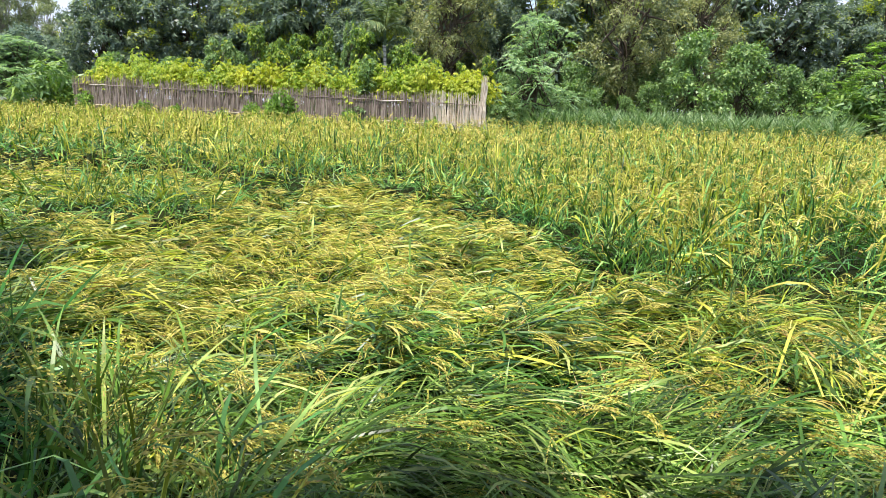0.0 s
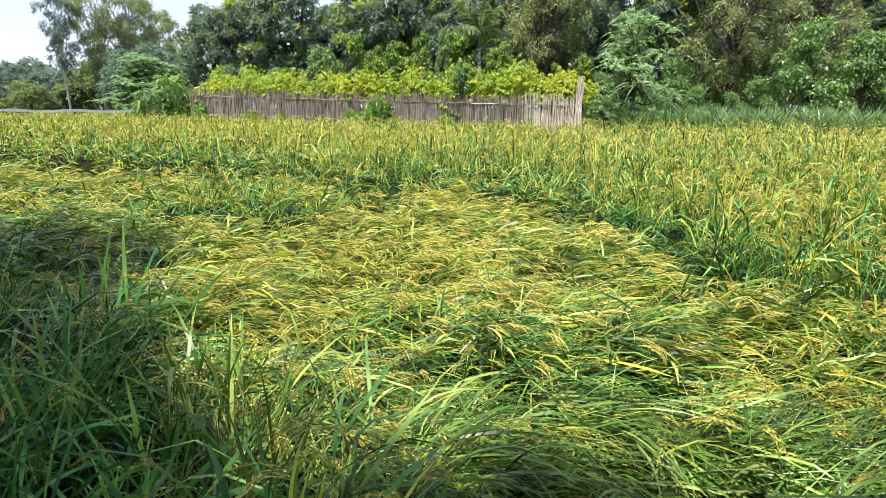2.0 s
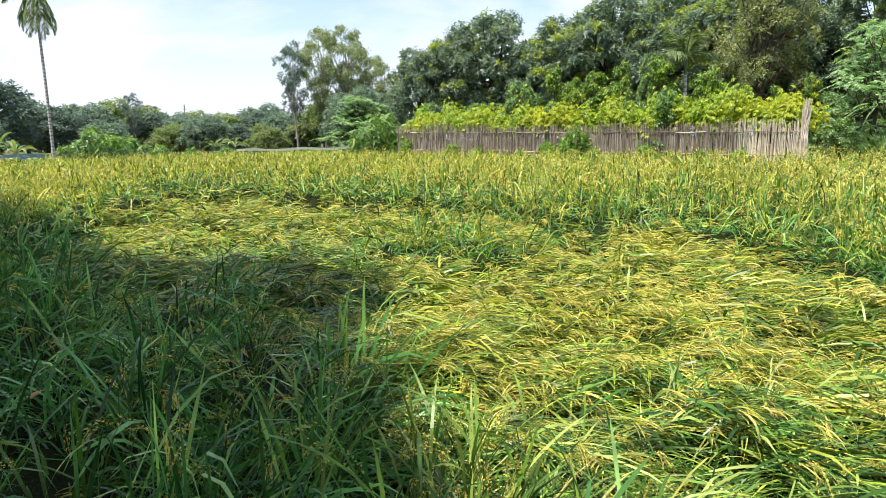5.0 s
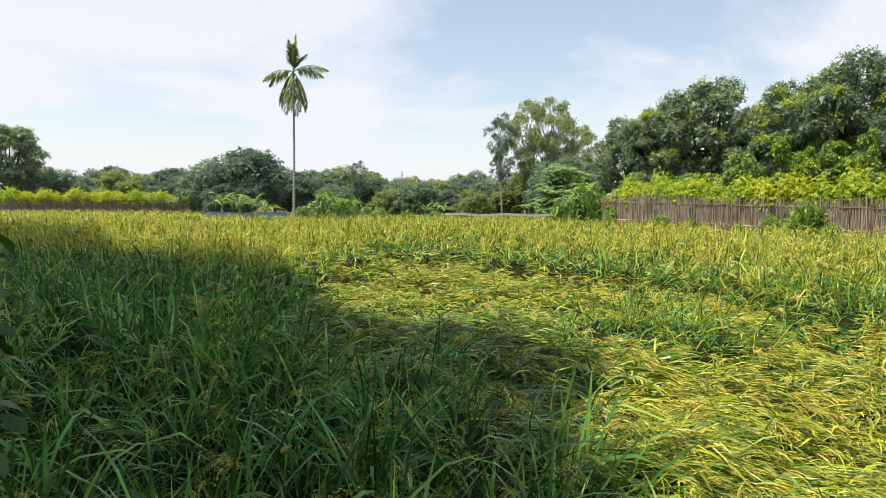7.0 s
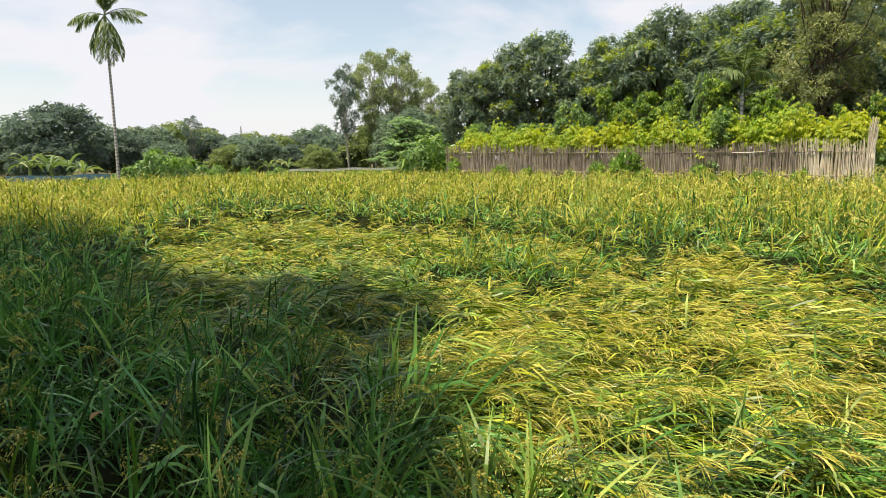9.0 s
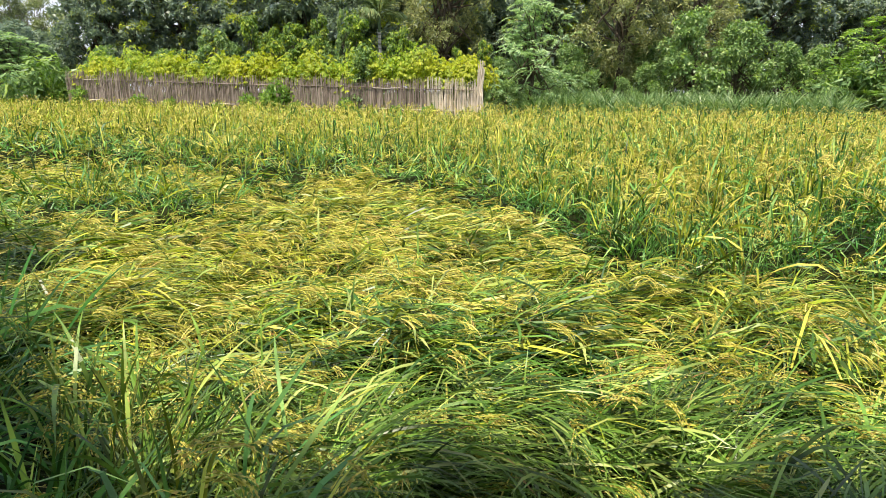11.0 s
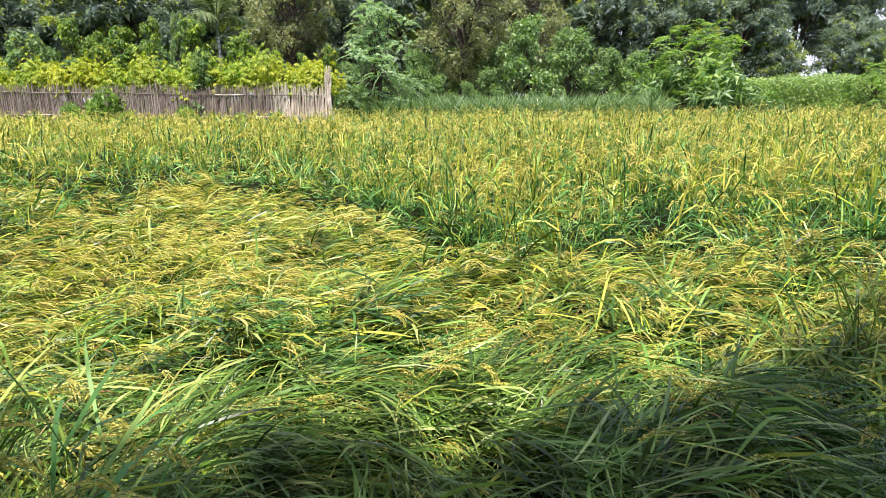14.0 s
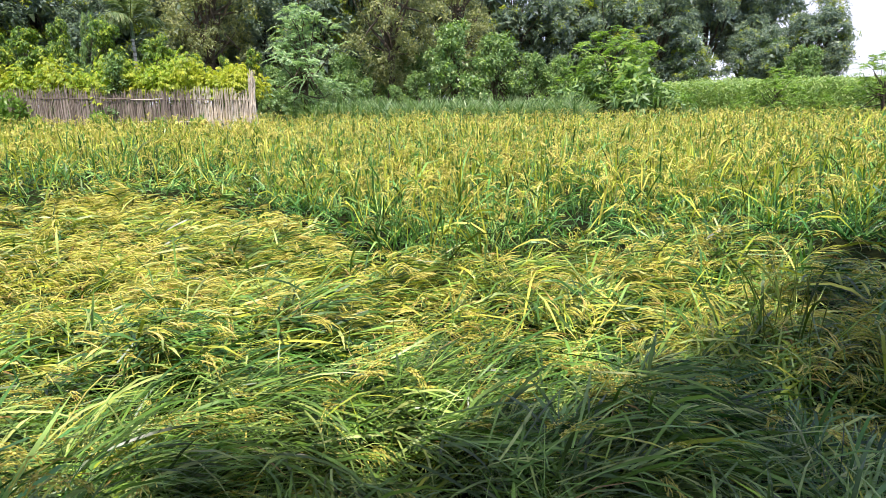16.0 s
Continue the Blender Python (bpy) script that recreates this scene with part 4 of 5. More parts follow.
settle(slim[1], -35.8, 62, 0.9, 70, 1.07)
for az, r, k, t, kz in ((-33.9, 61, 1.0, 150, 1.0), (-32.4, 63, 1.05, 10, 0.86), (-30.9, 60, 0.85, 200, 0.72)):
    place(slim[1], az, r, k, t, kz)
for az, r, k, t, kz in ((-51.2, 70, 0.72, 60, 0.63), (-55.2, 72, 0.7, 170, 0.54), (-66.4, 88, 0.9, 250, 0.56)):
    place(slim[0], az, r, k, t, kz)
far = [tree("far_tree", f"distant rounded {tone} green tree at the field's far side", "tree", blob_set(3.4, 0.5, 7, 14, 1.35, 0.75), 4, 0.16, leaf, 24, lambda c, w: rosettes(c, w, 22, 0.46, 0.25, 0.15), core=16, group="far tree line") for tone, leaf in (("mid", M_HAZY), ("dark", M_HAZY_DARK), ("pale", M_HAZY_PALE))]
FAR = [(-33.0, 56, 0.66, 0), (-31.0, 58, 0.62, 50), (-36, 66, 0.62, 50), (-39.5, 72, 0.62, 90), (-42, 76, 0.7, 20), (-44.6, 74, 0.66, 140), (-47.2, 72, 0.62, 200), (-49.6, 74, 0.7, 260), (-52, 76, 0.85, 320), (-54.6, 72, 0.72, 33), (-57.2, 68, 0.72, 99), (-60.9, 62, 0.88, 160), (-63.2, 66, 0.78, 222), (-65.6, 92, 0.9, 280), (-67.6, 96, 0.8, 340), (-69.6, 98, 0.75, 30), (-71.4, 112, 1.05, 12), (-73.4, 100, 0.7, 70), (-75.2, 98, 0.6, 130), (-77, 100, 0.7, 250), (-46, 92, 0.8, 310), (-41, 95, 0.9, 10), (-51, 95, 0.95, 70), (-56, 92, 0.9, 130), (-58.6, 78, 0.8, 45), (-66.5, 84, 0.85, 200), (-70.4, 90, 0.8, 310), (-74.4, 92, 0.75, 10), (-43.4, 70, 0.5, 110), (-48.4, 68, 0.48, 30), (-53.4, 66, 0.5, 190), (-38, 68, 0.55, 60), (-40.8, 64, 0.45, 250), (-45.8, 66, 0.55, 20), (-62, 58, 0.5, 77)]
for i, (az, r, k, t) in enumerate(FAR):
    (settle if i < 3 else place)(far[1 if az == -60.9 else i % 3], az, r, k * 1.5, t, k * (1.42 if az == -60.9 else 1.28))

# shade trees along the bund, behind the camera, whose crowns throw the near shadow
SHIFT = Vector((-SUN_WAY.x, -SUN_WAY.y, 0)) / SUN_WAY.z
EDGE_X = [-30, -26, -21, -17.8, -14.6, -13.6, -12, -9.9, -8.2, -6.2, -5.2, -4.2, -3.4, -2.8, -2.3, -1.6, -1.1, -0.6, -0.1, 0.9, 2.15, 3.3, 4.5, 8, 12]
EDGE_Y = [7.6, 7.8, 6.9, 5.9, 5.0, 5.5, 6.05, 6.05, 5.4, 4.6, 4.8, 5.08, 5.08, 4.08, 3.15, 2.15, 1.76, 1.64, 1.72, 1.7, 1.95, 2.48, 3.08, 3.8, 4.35]


def shade_tree(x0, x1):
    """A tree whose crown reaches over the field's margin between x0 and x1."""
    cx = (x0 + x1) / 2
    base = Vector((cx, -3.0, 0)) - SHIFT * 12.5
    lobes, rim = [], []
    for x in np.arange(x0, x1, 0.5):
        y, k = float(np.interp(x, EDGE_X, EDGE_Y)), 0
        while y > -6:
            r = U(0.4, 0.5) if k < 3 else U(1.3, 1.6)
            z = U(11.6, 13.6)
            p = Vector((x + U(-0.15, 0.15), y - r * 0.95 - (0.14 if k < 3 else 0.5), 0)) - SHIFT * (z - 0.45) - base
            (rim if k < 3 else lobes).append((p.x, p.y, z, r, r, r * 0.5))
            y -= r * 1.3
            k += 1
    for x in np.arange(x0 + 0.6, x1, 1.3) if x0 > -2 else ():  # unseen foliage wall, added behind the camera to block low sky light
        for z in np.arange(2.6, 11.4, 1.5):
            for y in (-3.0, -5.6):
                p = Vector((x + U(-0.4, 0.4), y + U(-0.4, 0.4), 0)) - SHIFT * z - base
                lobes.append((p.x, p.y, z, 1.2, 1.2, 0.9))
    top = empty("shade_tree", Matrix.Translation(base))
    tr, lm = limbs(11.4, lobes[::5], 0.3)
    part("trunk", tr, M_BARK, top, smooth=True)
    for l in lm:
        part("limb", l, M_BARK, top, smooth=True)
    c, way = crown_clumps(lobes, 20)
    ce, we = crown_clumps(rim, 22)
    part("crown", join([clump_leaves(c, way, 0.42, 11, 0.5, 0.3, 0.2), clump_leaves(ce, we, 0.13, 7, 0.26, 0.17, 0.2)]), M_LEATHERY, top)
    return tagged(top, "broad dark tree reaching over the field's edge", "tree", "shade trees at the bund")


for a, b in ((-30, -25.5), (-25.5, -20.5), (-20.5, -15), (-15, -9.5), (-9.5, -4.6), (-4.6, 0.4), (0.4, 5.5), (5.5, 11)):
    shade_tree(a, b)

# ---------------------------------------------------------------- fences and what grows on them


def stick_panel(width, height, n, fan=0.0):
    """A panel of upright dry sticks, uneven at the top."""
    x = np.linspace(0, width, n) + rng.normal(0, 0.02, n)
    pieces = []
    for i in range(n):
        h = height * U(0.84, 1.06) * (1.08 if U(0, 1) < 0.08 else 1)
        t = rng.normal(0, 0.04) + fan * (x[i] / width - 0.5)
        y = rng.normal(0, 0.015)
        pieces.append(tube([(x[i], y, 0), (x[i] + t * h * 0.5 + rng.normal(0, 0.008), y, h * 0.5), (x[i] + t * h, y + rng.normal(0, 0.02), h)], [0.013, 0.012, 0.007], 3))
    return join(pieces)


def stick_fence(name, label, a, b, height_a, height_b, old, new_from=None):
    """A fence of stick panels, posts and rails from a to b."""
    d = b - a
    L = d.length
    top = empty(name, Matrix.Translation(a) @ Matrix.Rotation(math.atan2(d.y, d.x), 4, "Z"))
    n = round(L / 1.15)
    w = L / n
    sticks = [mesh_of("stick", *tube([(0, 0, 0), (rng.normal(0, 0.01), 0, 0.5), (rng.normal(0, 0.03), 0, 1)], [0.015, 0.013, 0.007], 4), M_FENCE_NEW) for _ in range(8)] if new_from else []
    for i in range(n):
        height = height_a + (height_b - height_a) * i / n
        fresh_cut = new_from is not None and i * w >= new_from
        if fresh_cut:
            p = part("panel", tube([(0, 0.03, 1.1), (w * 0.5, 0.032, 1.08), (w, 0.03, 1.11)], [0.012, 0.013, 0.012], 5), M_FENCE_NEW, top, "pale newly cut jute sticks")
            for j in range(75):
                st = new("stick", sticks[j % 8])
                st.parent = p
                st.matrix_basis = pose(w * (j + 0.5) / 75, rng.normal(0, 0.016), 0, 0, math.degrees(rng.normal(0, 0.035)), U(0, 360)) @ Matrix.Diagonal((1, 1, height * U(0.9, 1.14), 1))
        else:
            p = part("panel", stick_panel(w * 1.02, height * U(0.93, 1.03), 116), old, top)
            p["kind"] = "stuff"
        p.location = (i * w, U(-0.03, 0.03), 0)
        q = part("post", tube([(0, 0, 0), (0.01, 0, height * 0.6), (U(-0.03, 0.03), 0, height * U(1.0, 1.12))], [0.035, 0.03, 0.022], 6), M_FENCE, top)
        q.location = (i * w, 0.05, 0)
        for z in (0.42, 0.86):
            rail = part("rail", tube([(0, -0.03, 0), (w * 0.5, -0.035, U(-0.03, 0.03)), (w * 1.03, -0.03, U(-0.02, 0.02))], [0.014, 0.016, 0.013], 5), M_FENCE_NEW if U(0, 1) < 0.15 else M_FENCE, top)
            rail.location = (i * w, 0, height * z)
    return tagged(top, label, "fence")


NEW_FROM = (FENCE_R - FENCE_L).length - 3.2
stick_fence("stick_fence", "weathered upright jute-stick fence with paler new end", FENCE_L, FENCE_R, 2.25, 1.74, M_FENCE, NEW_FROM)
bundle = empty("stick_bundle", Matrix.Translation(FENCE_R + Vector((-0.12, -0.15, 0))))
for _ in range(48):
    part("stick", tube([(U(-0.25, 0.25), U(-0.2, 0.2), 0), (U(-0.1, 0.1), U(-0.1, 0.1), 1.3), (U(-0.14, 0.14), U(-0.12, 0.12), U(2.0, 2.6))], [0.016, 0.014, 0.008], 4), M_FENCE_NEW, bundle)
tagged(bundle, "bundle of pale dry sticks leaning at the fence end", "stick bundle")


def crop_plant(h, spread_r):
    """Tall crop with fingered leaves on a thin stem."""
    top = empty("crop_plant")
    part("stem", tube([(0, 0, 0), (0.05, 0.02, h * 0.5), (0.02, 0.06, h * 0.9)], [0.03, 0.022, 0.012], 5), M_STEM, top)
    n = 125
    th, rr = U(-np.pi, np.pi, n), spread_r * 1.9 * np.sqrt(U(0, 1, n))
    tier = np.round(U(0, 3.6, n)) * 0.2
    c = np.stack([rr * np.cos(th), rr * np.sin(th), h + 0.08 - 0.5 * (rr / (spread_r * 2)) ** 2 - tier + rng.normal(0, 0.06, n)], -1)
    way = np.stack([np.cos(th), np.sin(th), np.full(n, 0.1)], -1)
    part("foliage", palmate(c, way, 6, 0.165, 0.06, 0.35), M_CROP, top)
    return tagged(top, "yellow-green leafy crop plant rising over the fence", "crop plant", "crop plants behind the fence")


crops = [crop_plant(h, s) for h, s in ((2.52, 0.32), (2.38, 0.36), (2.6, 0.32), (2.3, 0.34))]
along = (FENCE_R - FENCE_L)
out = Vector((-along.y, along.x, 0)).normalized()
k = 0
for row, off in ((0, 0.72), (1, 1.4)):
    for i in range(34):
        p = FENCE_L + along * ((i + 0.2 + 0.5 * (row % 2)) / 34.6) + out * (off + U(-0.15, 0.15))
        q = (i + 0.5) / 34
        m = Matrix.Translation(p) @ Matrix.Rotation(U(0, 6.2), 4, "Z") @ Matrix.Diagonal((1.0, 1.0, U(0.98, 1.14) * (1.06 - 0.12 * q), 1))
        if k < 4:
            crops[k].matrix_basis = m
        else:
            copy_thing(crops[k % 4], m)
        k += 1

# taller bushes in and behind the enclosure
BUSH_FORMS = (("tall slender leafy green bush behind the fence", [(1.8, 0.3), (2.6, 0.5), (3.5, 0.6), (4.2, 0.35)], 34, M_BUSH, 0.3),
              ("rounded leafy bush with bright tips behind the fence", [(2.2, 0.5), (2.8, 1.0), (3.4, 1.0), (4.0, 0.45)], 46, M_BUSH, 0.22),
              ("dull green rounded bush behind the fence", [(1.2, 1.1), (2.3, 1.4), (3.2, 1.1), (3.8, 0.4)], 54, M_VINE, 0.12))
bush = [tree("tall_bush", label, "bush", lobe_set(prof, n, 0.3, 0.6), 3.2, 0.05, leaf, 11, lambda c, w: palmate(c, w, 6, 0.2, 0.075, 0.3), young=(M_CROP, y), group="tall bushes behind the fence", core=10) for label, prof, n, leaf, y in BUSH_FORMS]
BUSHES = [(-6.8, 28.2, 0.8, 0, 1.07, 0), (-12.3, 30.1, 0.85, 90, 1.05, 1), (-18.6, 32.7, 0.75, 20, 1.08, 2), (-10.0, 29.3, 0.7, 200, 1.02, 0), (-7.9, 28.9, 0.42, 20, 1.16, 2), (-15.6, 31.3, 0.95, 310, 1.04, 0), (-3.2, 27.6, 0.72, 150, 0.93, 1), (-0.3, 27.0, 0.5, 250, 0.77, 1), (-14.0, 31.2, 0.6, 130, 0.98, 1), (-20.8, 35.5, 0.9, 45, 0.8, 2), (4.3, 26.4, 0.55, 0, 0.76, 0), (1.8, 26.6, 0.5, 77, 0.7, 0)]
for i, (az, r, k, t, kz, form) in enumerate(BUSHES):
    (settle if i < 3 else place)(bush[form], az, r, k, t, kz)
column = tree("tall_bush", "narrow climber-covered bush rising behind the fence", "bush", lobe_set([(0.5, 0.25), (1.4, 0.4), (2.4, 0.45), (3.3, 0.4), (3.9, 0.2)], 30, 0.28, 0.8), 3.4, 0.05, M_VINE, 10, lambda c, w: rosettes(c, w, 12, 0.2, 0.13, 0.08), group="tall bushes behind the fence", core=10)
settle(column, -6.5, float(fence_line(-6.5)) + 0.5, 0.8)
place(column, -15.9, 30.4, 0.9, 90, 0.92)
place(column, -9.6, 28.6, 1.0, 200, 0.9)
# low weeds at the fence foot
weed = tree("low_weed", "low leafy green weed at the fence foot", "weed", [(0, 0, 0.75, 0.4, 0.3, 0.35), (0.3, 0, 0.5, 0.3, 0.3, 0.3), (-0.3, 0, 0.5, 0.3, 0.3, 0.3)], 0.7, 0.015, M_FRESH, 24, lambda c, w: clump_leaves(c, w, 0.12, 9, 0.15, 0.085, 0.1), group="weeds along the fence")
WEEDS = [(-24.7, 1.0), (-22.4, 0.85), (-16.3, 1.0), (-13.6, 1.4), (-14.6, 1.1), (-18.6, 0.7), (-12.3, 0.8), (-8.0, 0.9), (-7.2, 0.7), (-5.8, 0.65), (-3.6, 0.7), (-0.6, 0.75), (-28.9, 1.2), (-30.6, 1.6), (-21.0, 0.55), (-10.4, 0.55)]
for i, (az, k) in enumerate(WEEDS):
    r = float(fence_line(az)) - 0.45
    (settle if i == 0 else place)(weed, az, r, k * 0.95, i * 70, k * 1.08)

# second fence, far left, with crops over it
A2, B2 = on(-81, 79), on(-64.2, 76)
stick_fence("stick_fence", "grey-brown stick fence with crops growing over it", A2, B2, 2.1, 2.1, M_FENCE)
d2 = B2 - A2
for row in (0, 1):
    for i in range(32):
        p = A2 + d2 * ((i + 0.5 * (row % 2)) / 32) + Vector((-d2.y, d2.x, 0)).normalized() * (0.5 + 0.9 * row)
        copy_thing(crops[(i + row) % 4], Matrix.Translation(p) @ Matrix.Rotation(U(0, 6.2), 4, "Z") @ Matrix.Diagonal((1.25, 1.25, U(0.95, 1.15), 1)))

# ---------------------------------------------------------------- palms and bananas


def frond(L, pitch, curl, th, leaflets, ll, lw, hang):
    """A palm frond: midrib with leaflets on both sides."""
    S = np.linspace(0, 1, 12)
    ph = pitch - curl * S
    st = L / 11
    h = np.concatenate([[0], np.cumsum(np.cos(ph[1:]) * st)])
    z = np.concatenate([[0], np.cumsum(np.sin(ph[1:]) * st)])
    rib = np.stack([h * math.cos(th), h * math.sin(th), z], -1)
    u = U(0.12, 1, leaflets)
    i = np.minimum((u * 11).astype(int), 10)
    pos = rib[i] + (rib[i + 1] - rib[i]) * (u * 11 - i)[:, None]
    tan = unit(rib[i + 1] - rib[i])
    side = np.array([-math.sin(th), math.cos(th), 0]) * np.where(np.arange(leaflets) % 2, 1, -1)[:, None]
    way = unit(side * 0.8 + tan * 0.75 + np.array([0, 0, -hang]) + rng.normal(0, 0.1, (leaflets, 3)))
    lv = leaves(pos, way, ll * np.sin(np.pi * np.clip(u * 0.75 + 0.2, 0, 1)) * U(0.85, 1.1, leaflets), np.full(leaflets, lw), 0.25)
    return rib, lv


def palm(name, label, h, L, fronds, r0):
    top = empty(name)
    z = np.linspace(0, h, 26)
    rad = r0 * (1 + 0.07 * (np.arange(26) % 2)) * np.linspace(1.15, 0.75, 26)
    rad[0] *= 1.35
    x = 0.10 * np.sin(z / h * 2.2)
    part("trunk", tube(np.stack([x, 0 * z, z], -1), rad, 10), M_PALM_TRUNK, top, "pale ringed trunk", True)
    at = np.array([x[-1], 0, h])
    part("crownshaft", tube([at, at + [0, 0, 0.45], at + [0.02, 0, 0.85]], [r0 * 0.8, r0 * 0.85, r0 * 0.4], 8), M_PALM, top, "smooth green leaf sheath", True)
    for pitch, curl, th, k, hang in fronds:
        rib, lv = frond(L * k, pitch, curl, th, 190 if hang < 0 else 140, 0.8 if hang < 0 else 0.66, 0.045, hang)
        f = part("frond", (lv[0] + at + [0, 0, 0.6], lv[1]), M_PALM, top)
        part("midrib", tube(rib + at + [0, 0, 0.6], np.linspace(0.025, 0.006, 12), 4), M_STEM, f)
    return tagged(top, label, "palm")


PALM_AZ = -57.0
ax = math.atan2(-math.sin(radians(PALM_AZ)), math.cos(radians(PALM_AZ)))  # across the view
areca = palm("areca_palm", "tall slender areca palm with ringed pale trunk", 9.5, 2.75,
             [(1.55, 0.1, ax + 0.3, 0.84, -0.3), (1.5, 0.15, ax + 2.6, 0.74, -0.3), (1.42, 0.2, ax + 1.6, 0.62, -0.4), (1.4, 0.2, ax + 4.6, 0.6, -0.4), (1.2, 0.5, ax + 0.4, 0.55, -0.1),
              (0.78, 1.25, ax, 0.86, 0.9), (0.62, 1.2, ax + 0.35, 0.8, 0.9), (0.4, 1.35, ax + 3.1, 0.78, 0.9), (0.25, 1.4, ax + 2.85, 0.72, 0.9),
              (-0.9, 0.6, ax + 0.5, 0.95, 0.3), (-1.0, 0.5, ax + 2.2, 1.0, 0.3), (-1.0, 0.5, ax + 3.4, 0.92, 0.3), (-1.05, 0.45, ax + 5.2, 1.0, 0.3), (-1.1, 0.4, ax + 1.3, 1.02, 0.3), (-1.1, 0.4, ax + 4.4, 0.98, 0.3), (-0.8, 0.7, ax + 3.0, 0.85, 0.3), (-0.85, 0.65, ax + 6.1, 0.88, 0.3)], 0.078)
settle(areca, PALM_AZ, 42)
young_palm = palm("young_palm", "small palm with feathery fronds among the bushes", 3.6, 1.5, [(1.3, 0.8, a, 1, 0.3) for a in (0, 1.3, 2.5, 3.8, 5.0)] + [(0.8, 1.3, a, 0.9, 0.6) for a in (0.6, 2.1, 4.2)], 0.07)
settle(young_palm, -5.1, 29.8, 1.12)


def banana(h):
    top = empty("banana_plant")
    part("stem", tube([(0, 0, 0), (0, 0.03, h * 0.3), (0.03, 0, h * 0.5)], [0.13, 0.1, 0.06], 8), M_PALM, top)
    for i in range(13):
        th = 2.4 * i
        rb = ribbons(np.array([[0, 0, h * 0.42]]), np.array([th]), np.array([h * U(0.5, 0.68)]), np.array([U(0.2, 0.34)]), np.array([U(0.7, 1.35)]), np.array([U(1.5, 2.7)]), 8, 0.3, 0.2)
        part("leaf", rb, M_PALM, top)
    return tagged(top, "banana plant with broad arching leaves", "banana plant", "banana plants by the palm")


ban = banana(3.0)
settle(ban, -61.6, 50, 1.12)
for az, r, k, t in ((-60.4, 51, 1.0, 80), (-62.9, 51, 1.05, 160), (-59.4, 49.5, 0.8, 33), (-43.6, 58, 0.8, 44), (-45.2, 59, 0.8, 140)):
    place(ban, az, r, k, t)
# leafy shrub at the palm's foot and others along the far bund
shrub = tree("leafy_shrub", "low bright green leafy shrub at the field's far edge", "shrub", [(0, 0, 1.4, 0.8, 0.6, 0.55), (0.9, 0, 1.1, 0.7, 0.5, 0.5), (-0.9, 0, 0.9, 0.6, 0.5, 0.45)], 1.2, 0.03, M_VINE, 22, lambda c, w: clump_leaves(c, w, 0.22, 14, 0.26, 0.1, 0.3), young=(M_FRESH, 0.5), group="shrubs on the far bund")
settle(shrub, -53.9, 44.5, 1.3)
for az, r, k, t in ((-56.0, 45, 0.6, 60), (-52.0, 45, 0.8, 200), (-47, 49, 0.5, 90), (-49.4, 50, 0.6, 300), (-44.2, 50, 0.5, 10), (-30.5, 38.4, 1.15, 50), (-31.2, 41, 1.0, 180), (33.2, 30.6, 1.0, 10), (35.2, 30.4, 1.2, 100), (37.2, 30.6, 1.1, 220), (39.0, 30.6, 0.8, 300)):
    place(shrub, az, r, k, t)


def low_barrier(name, label, az0, az1, r, z, h, material, category):
    a, b = on(az0, r), on(az1, r + 1)
    d = b - a
    top = empty(name, Matrix.Translation(a) @ Matrix.Rotation(math.atan2(d.y, d.x), 4, "Z"))
    n = max(3, round(d.length / 2))
    for i in range(n + 1):
        q = part("post", tube([(0, 0, 0), (0, 0, z + h * 0.5), (0, 0, z + h)], [0.04, 0.035, 0.03], 6), M_BARK, top)
        q.location = (d.length * i / n, 0.06, 0)
    u = np.linspace(0, d.length, 40)
    zz = z + 0.04 * np.sin(u * 1.7)
    pts = np.stack([u, 0 * u, zz], -1)
    v = np.concatenate([pts + [0, -0.02, 0], pts + [0, -0.02, h], pts + [0, 0.02, h], pts + [0, 0.02, 0]])
    f = [[i + 40 * j, i + 1 + 40 * j, i + 1 + 40 * ((j + 1) % 4), i + 40 * ((j + 1) % 4)] for i in range(39) for j in range(4)]
    part("sheet", (v, np.array(f)), material, top)
    return tagged(top, label, category)


low_barrier("net_fence", "low blue net strung on short posts", -64.5, -57.6, 45.5, 0.74, 0.36, M_NET, "net fence")
low_barrier("low_rail", "pale low rail on short posts beyond the field", -43.5, -31.4, 47, 0.95, 0.16, M_PALE, "rail")
low_barrier("low_rail", "short pale rail on posts beyond the field", -52.4, -49, 49, 0.85, 0.16, M_PALE, "rail")
pole = empty("utility_pole", Matrix.Translation(on(-47.3, 84)))
part("shaft", tube([(0, 0, 0), (0, 0, 3), (0, 0, 6.3)], [0.11, 0.1, 0.07], 8), M_CONCRETE, pole)
part("crossarm", tube([(-0.3, 0, 5.7), (0, 0, 5.72), (0.3, 0, 5.7)], [0.04, 0.045, 0.04], 6), M_CONCRETE, pole)
tagged(pole, "grey concrete utility pole among far trees", "utility pole")

# ---------------------------------------------------------------- tall grass and jute


def blade_band(az0, az1, r0, r1, n, h0, h1, w, curl=0.9):
    a = np.radians(U(az0, az1, n)); r = U(r0, r1, n)
    root = np.stack([r * np.sin(a), r * np.cos(a), U(0, 0.3, n)], -1)
    return ribbons(root, U(-np.pi, np.pi, n), U(h0, h1, n), w * U(0.7, 1.3, n), U(1.1, 1.5, n), U(0.3, curl * 1.6, n), 3, 0.8)


tagged(new("tall_grass", mesh_of("tall_grass", *blade_band(8.5, 33, 26.4, 29.5, 9000, 0.9, 1.65, 0.055), M_NAPIER)), "tall pale-green fodder grass along the field edge", "grass", kind="stuff")
tagged(new("bund_grass", mesh_of("bund_grass", *blade_band(-30, 62, 26, 33, 9000, 0.2, 0.55, 0.035), M_FRESH)), "rough green grass and weeds on the bund", "grass", kind="stuff")


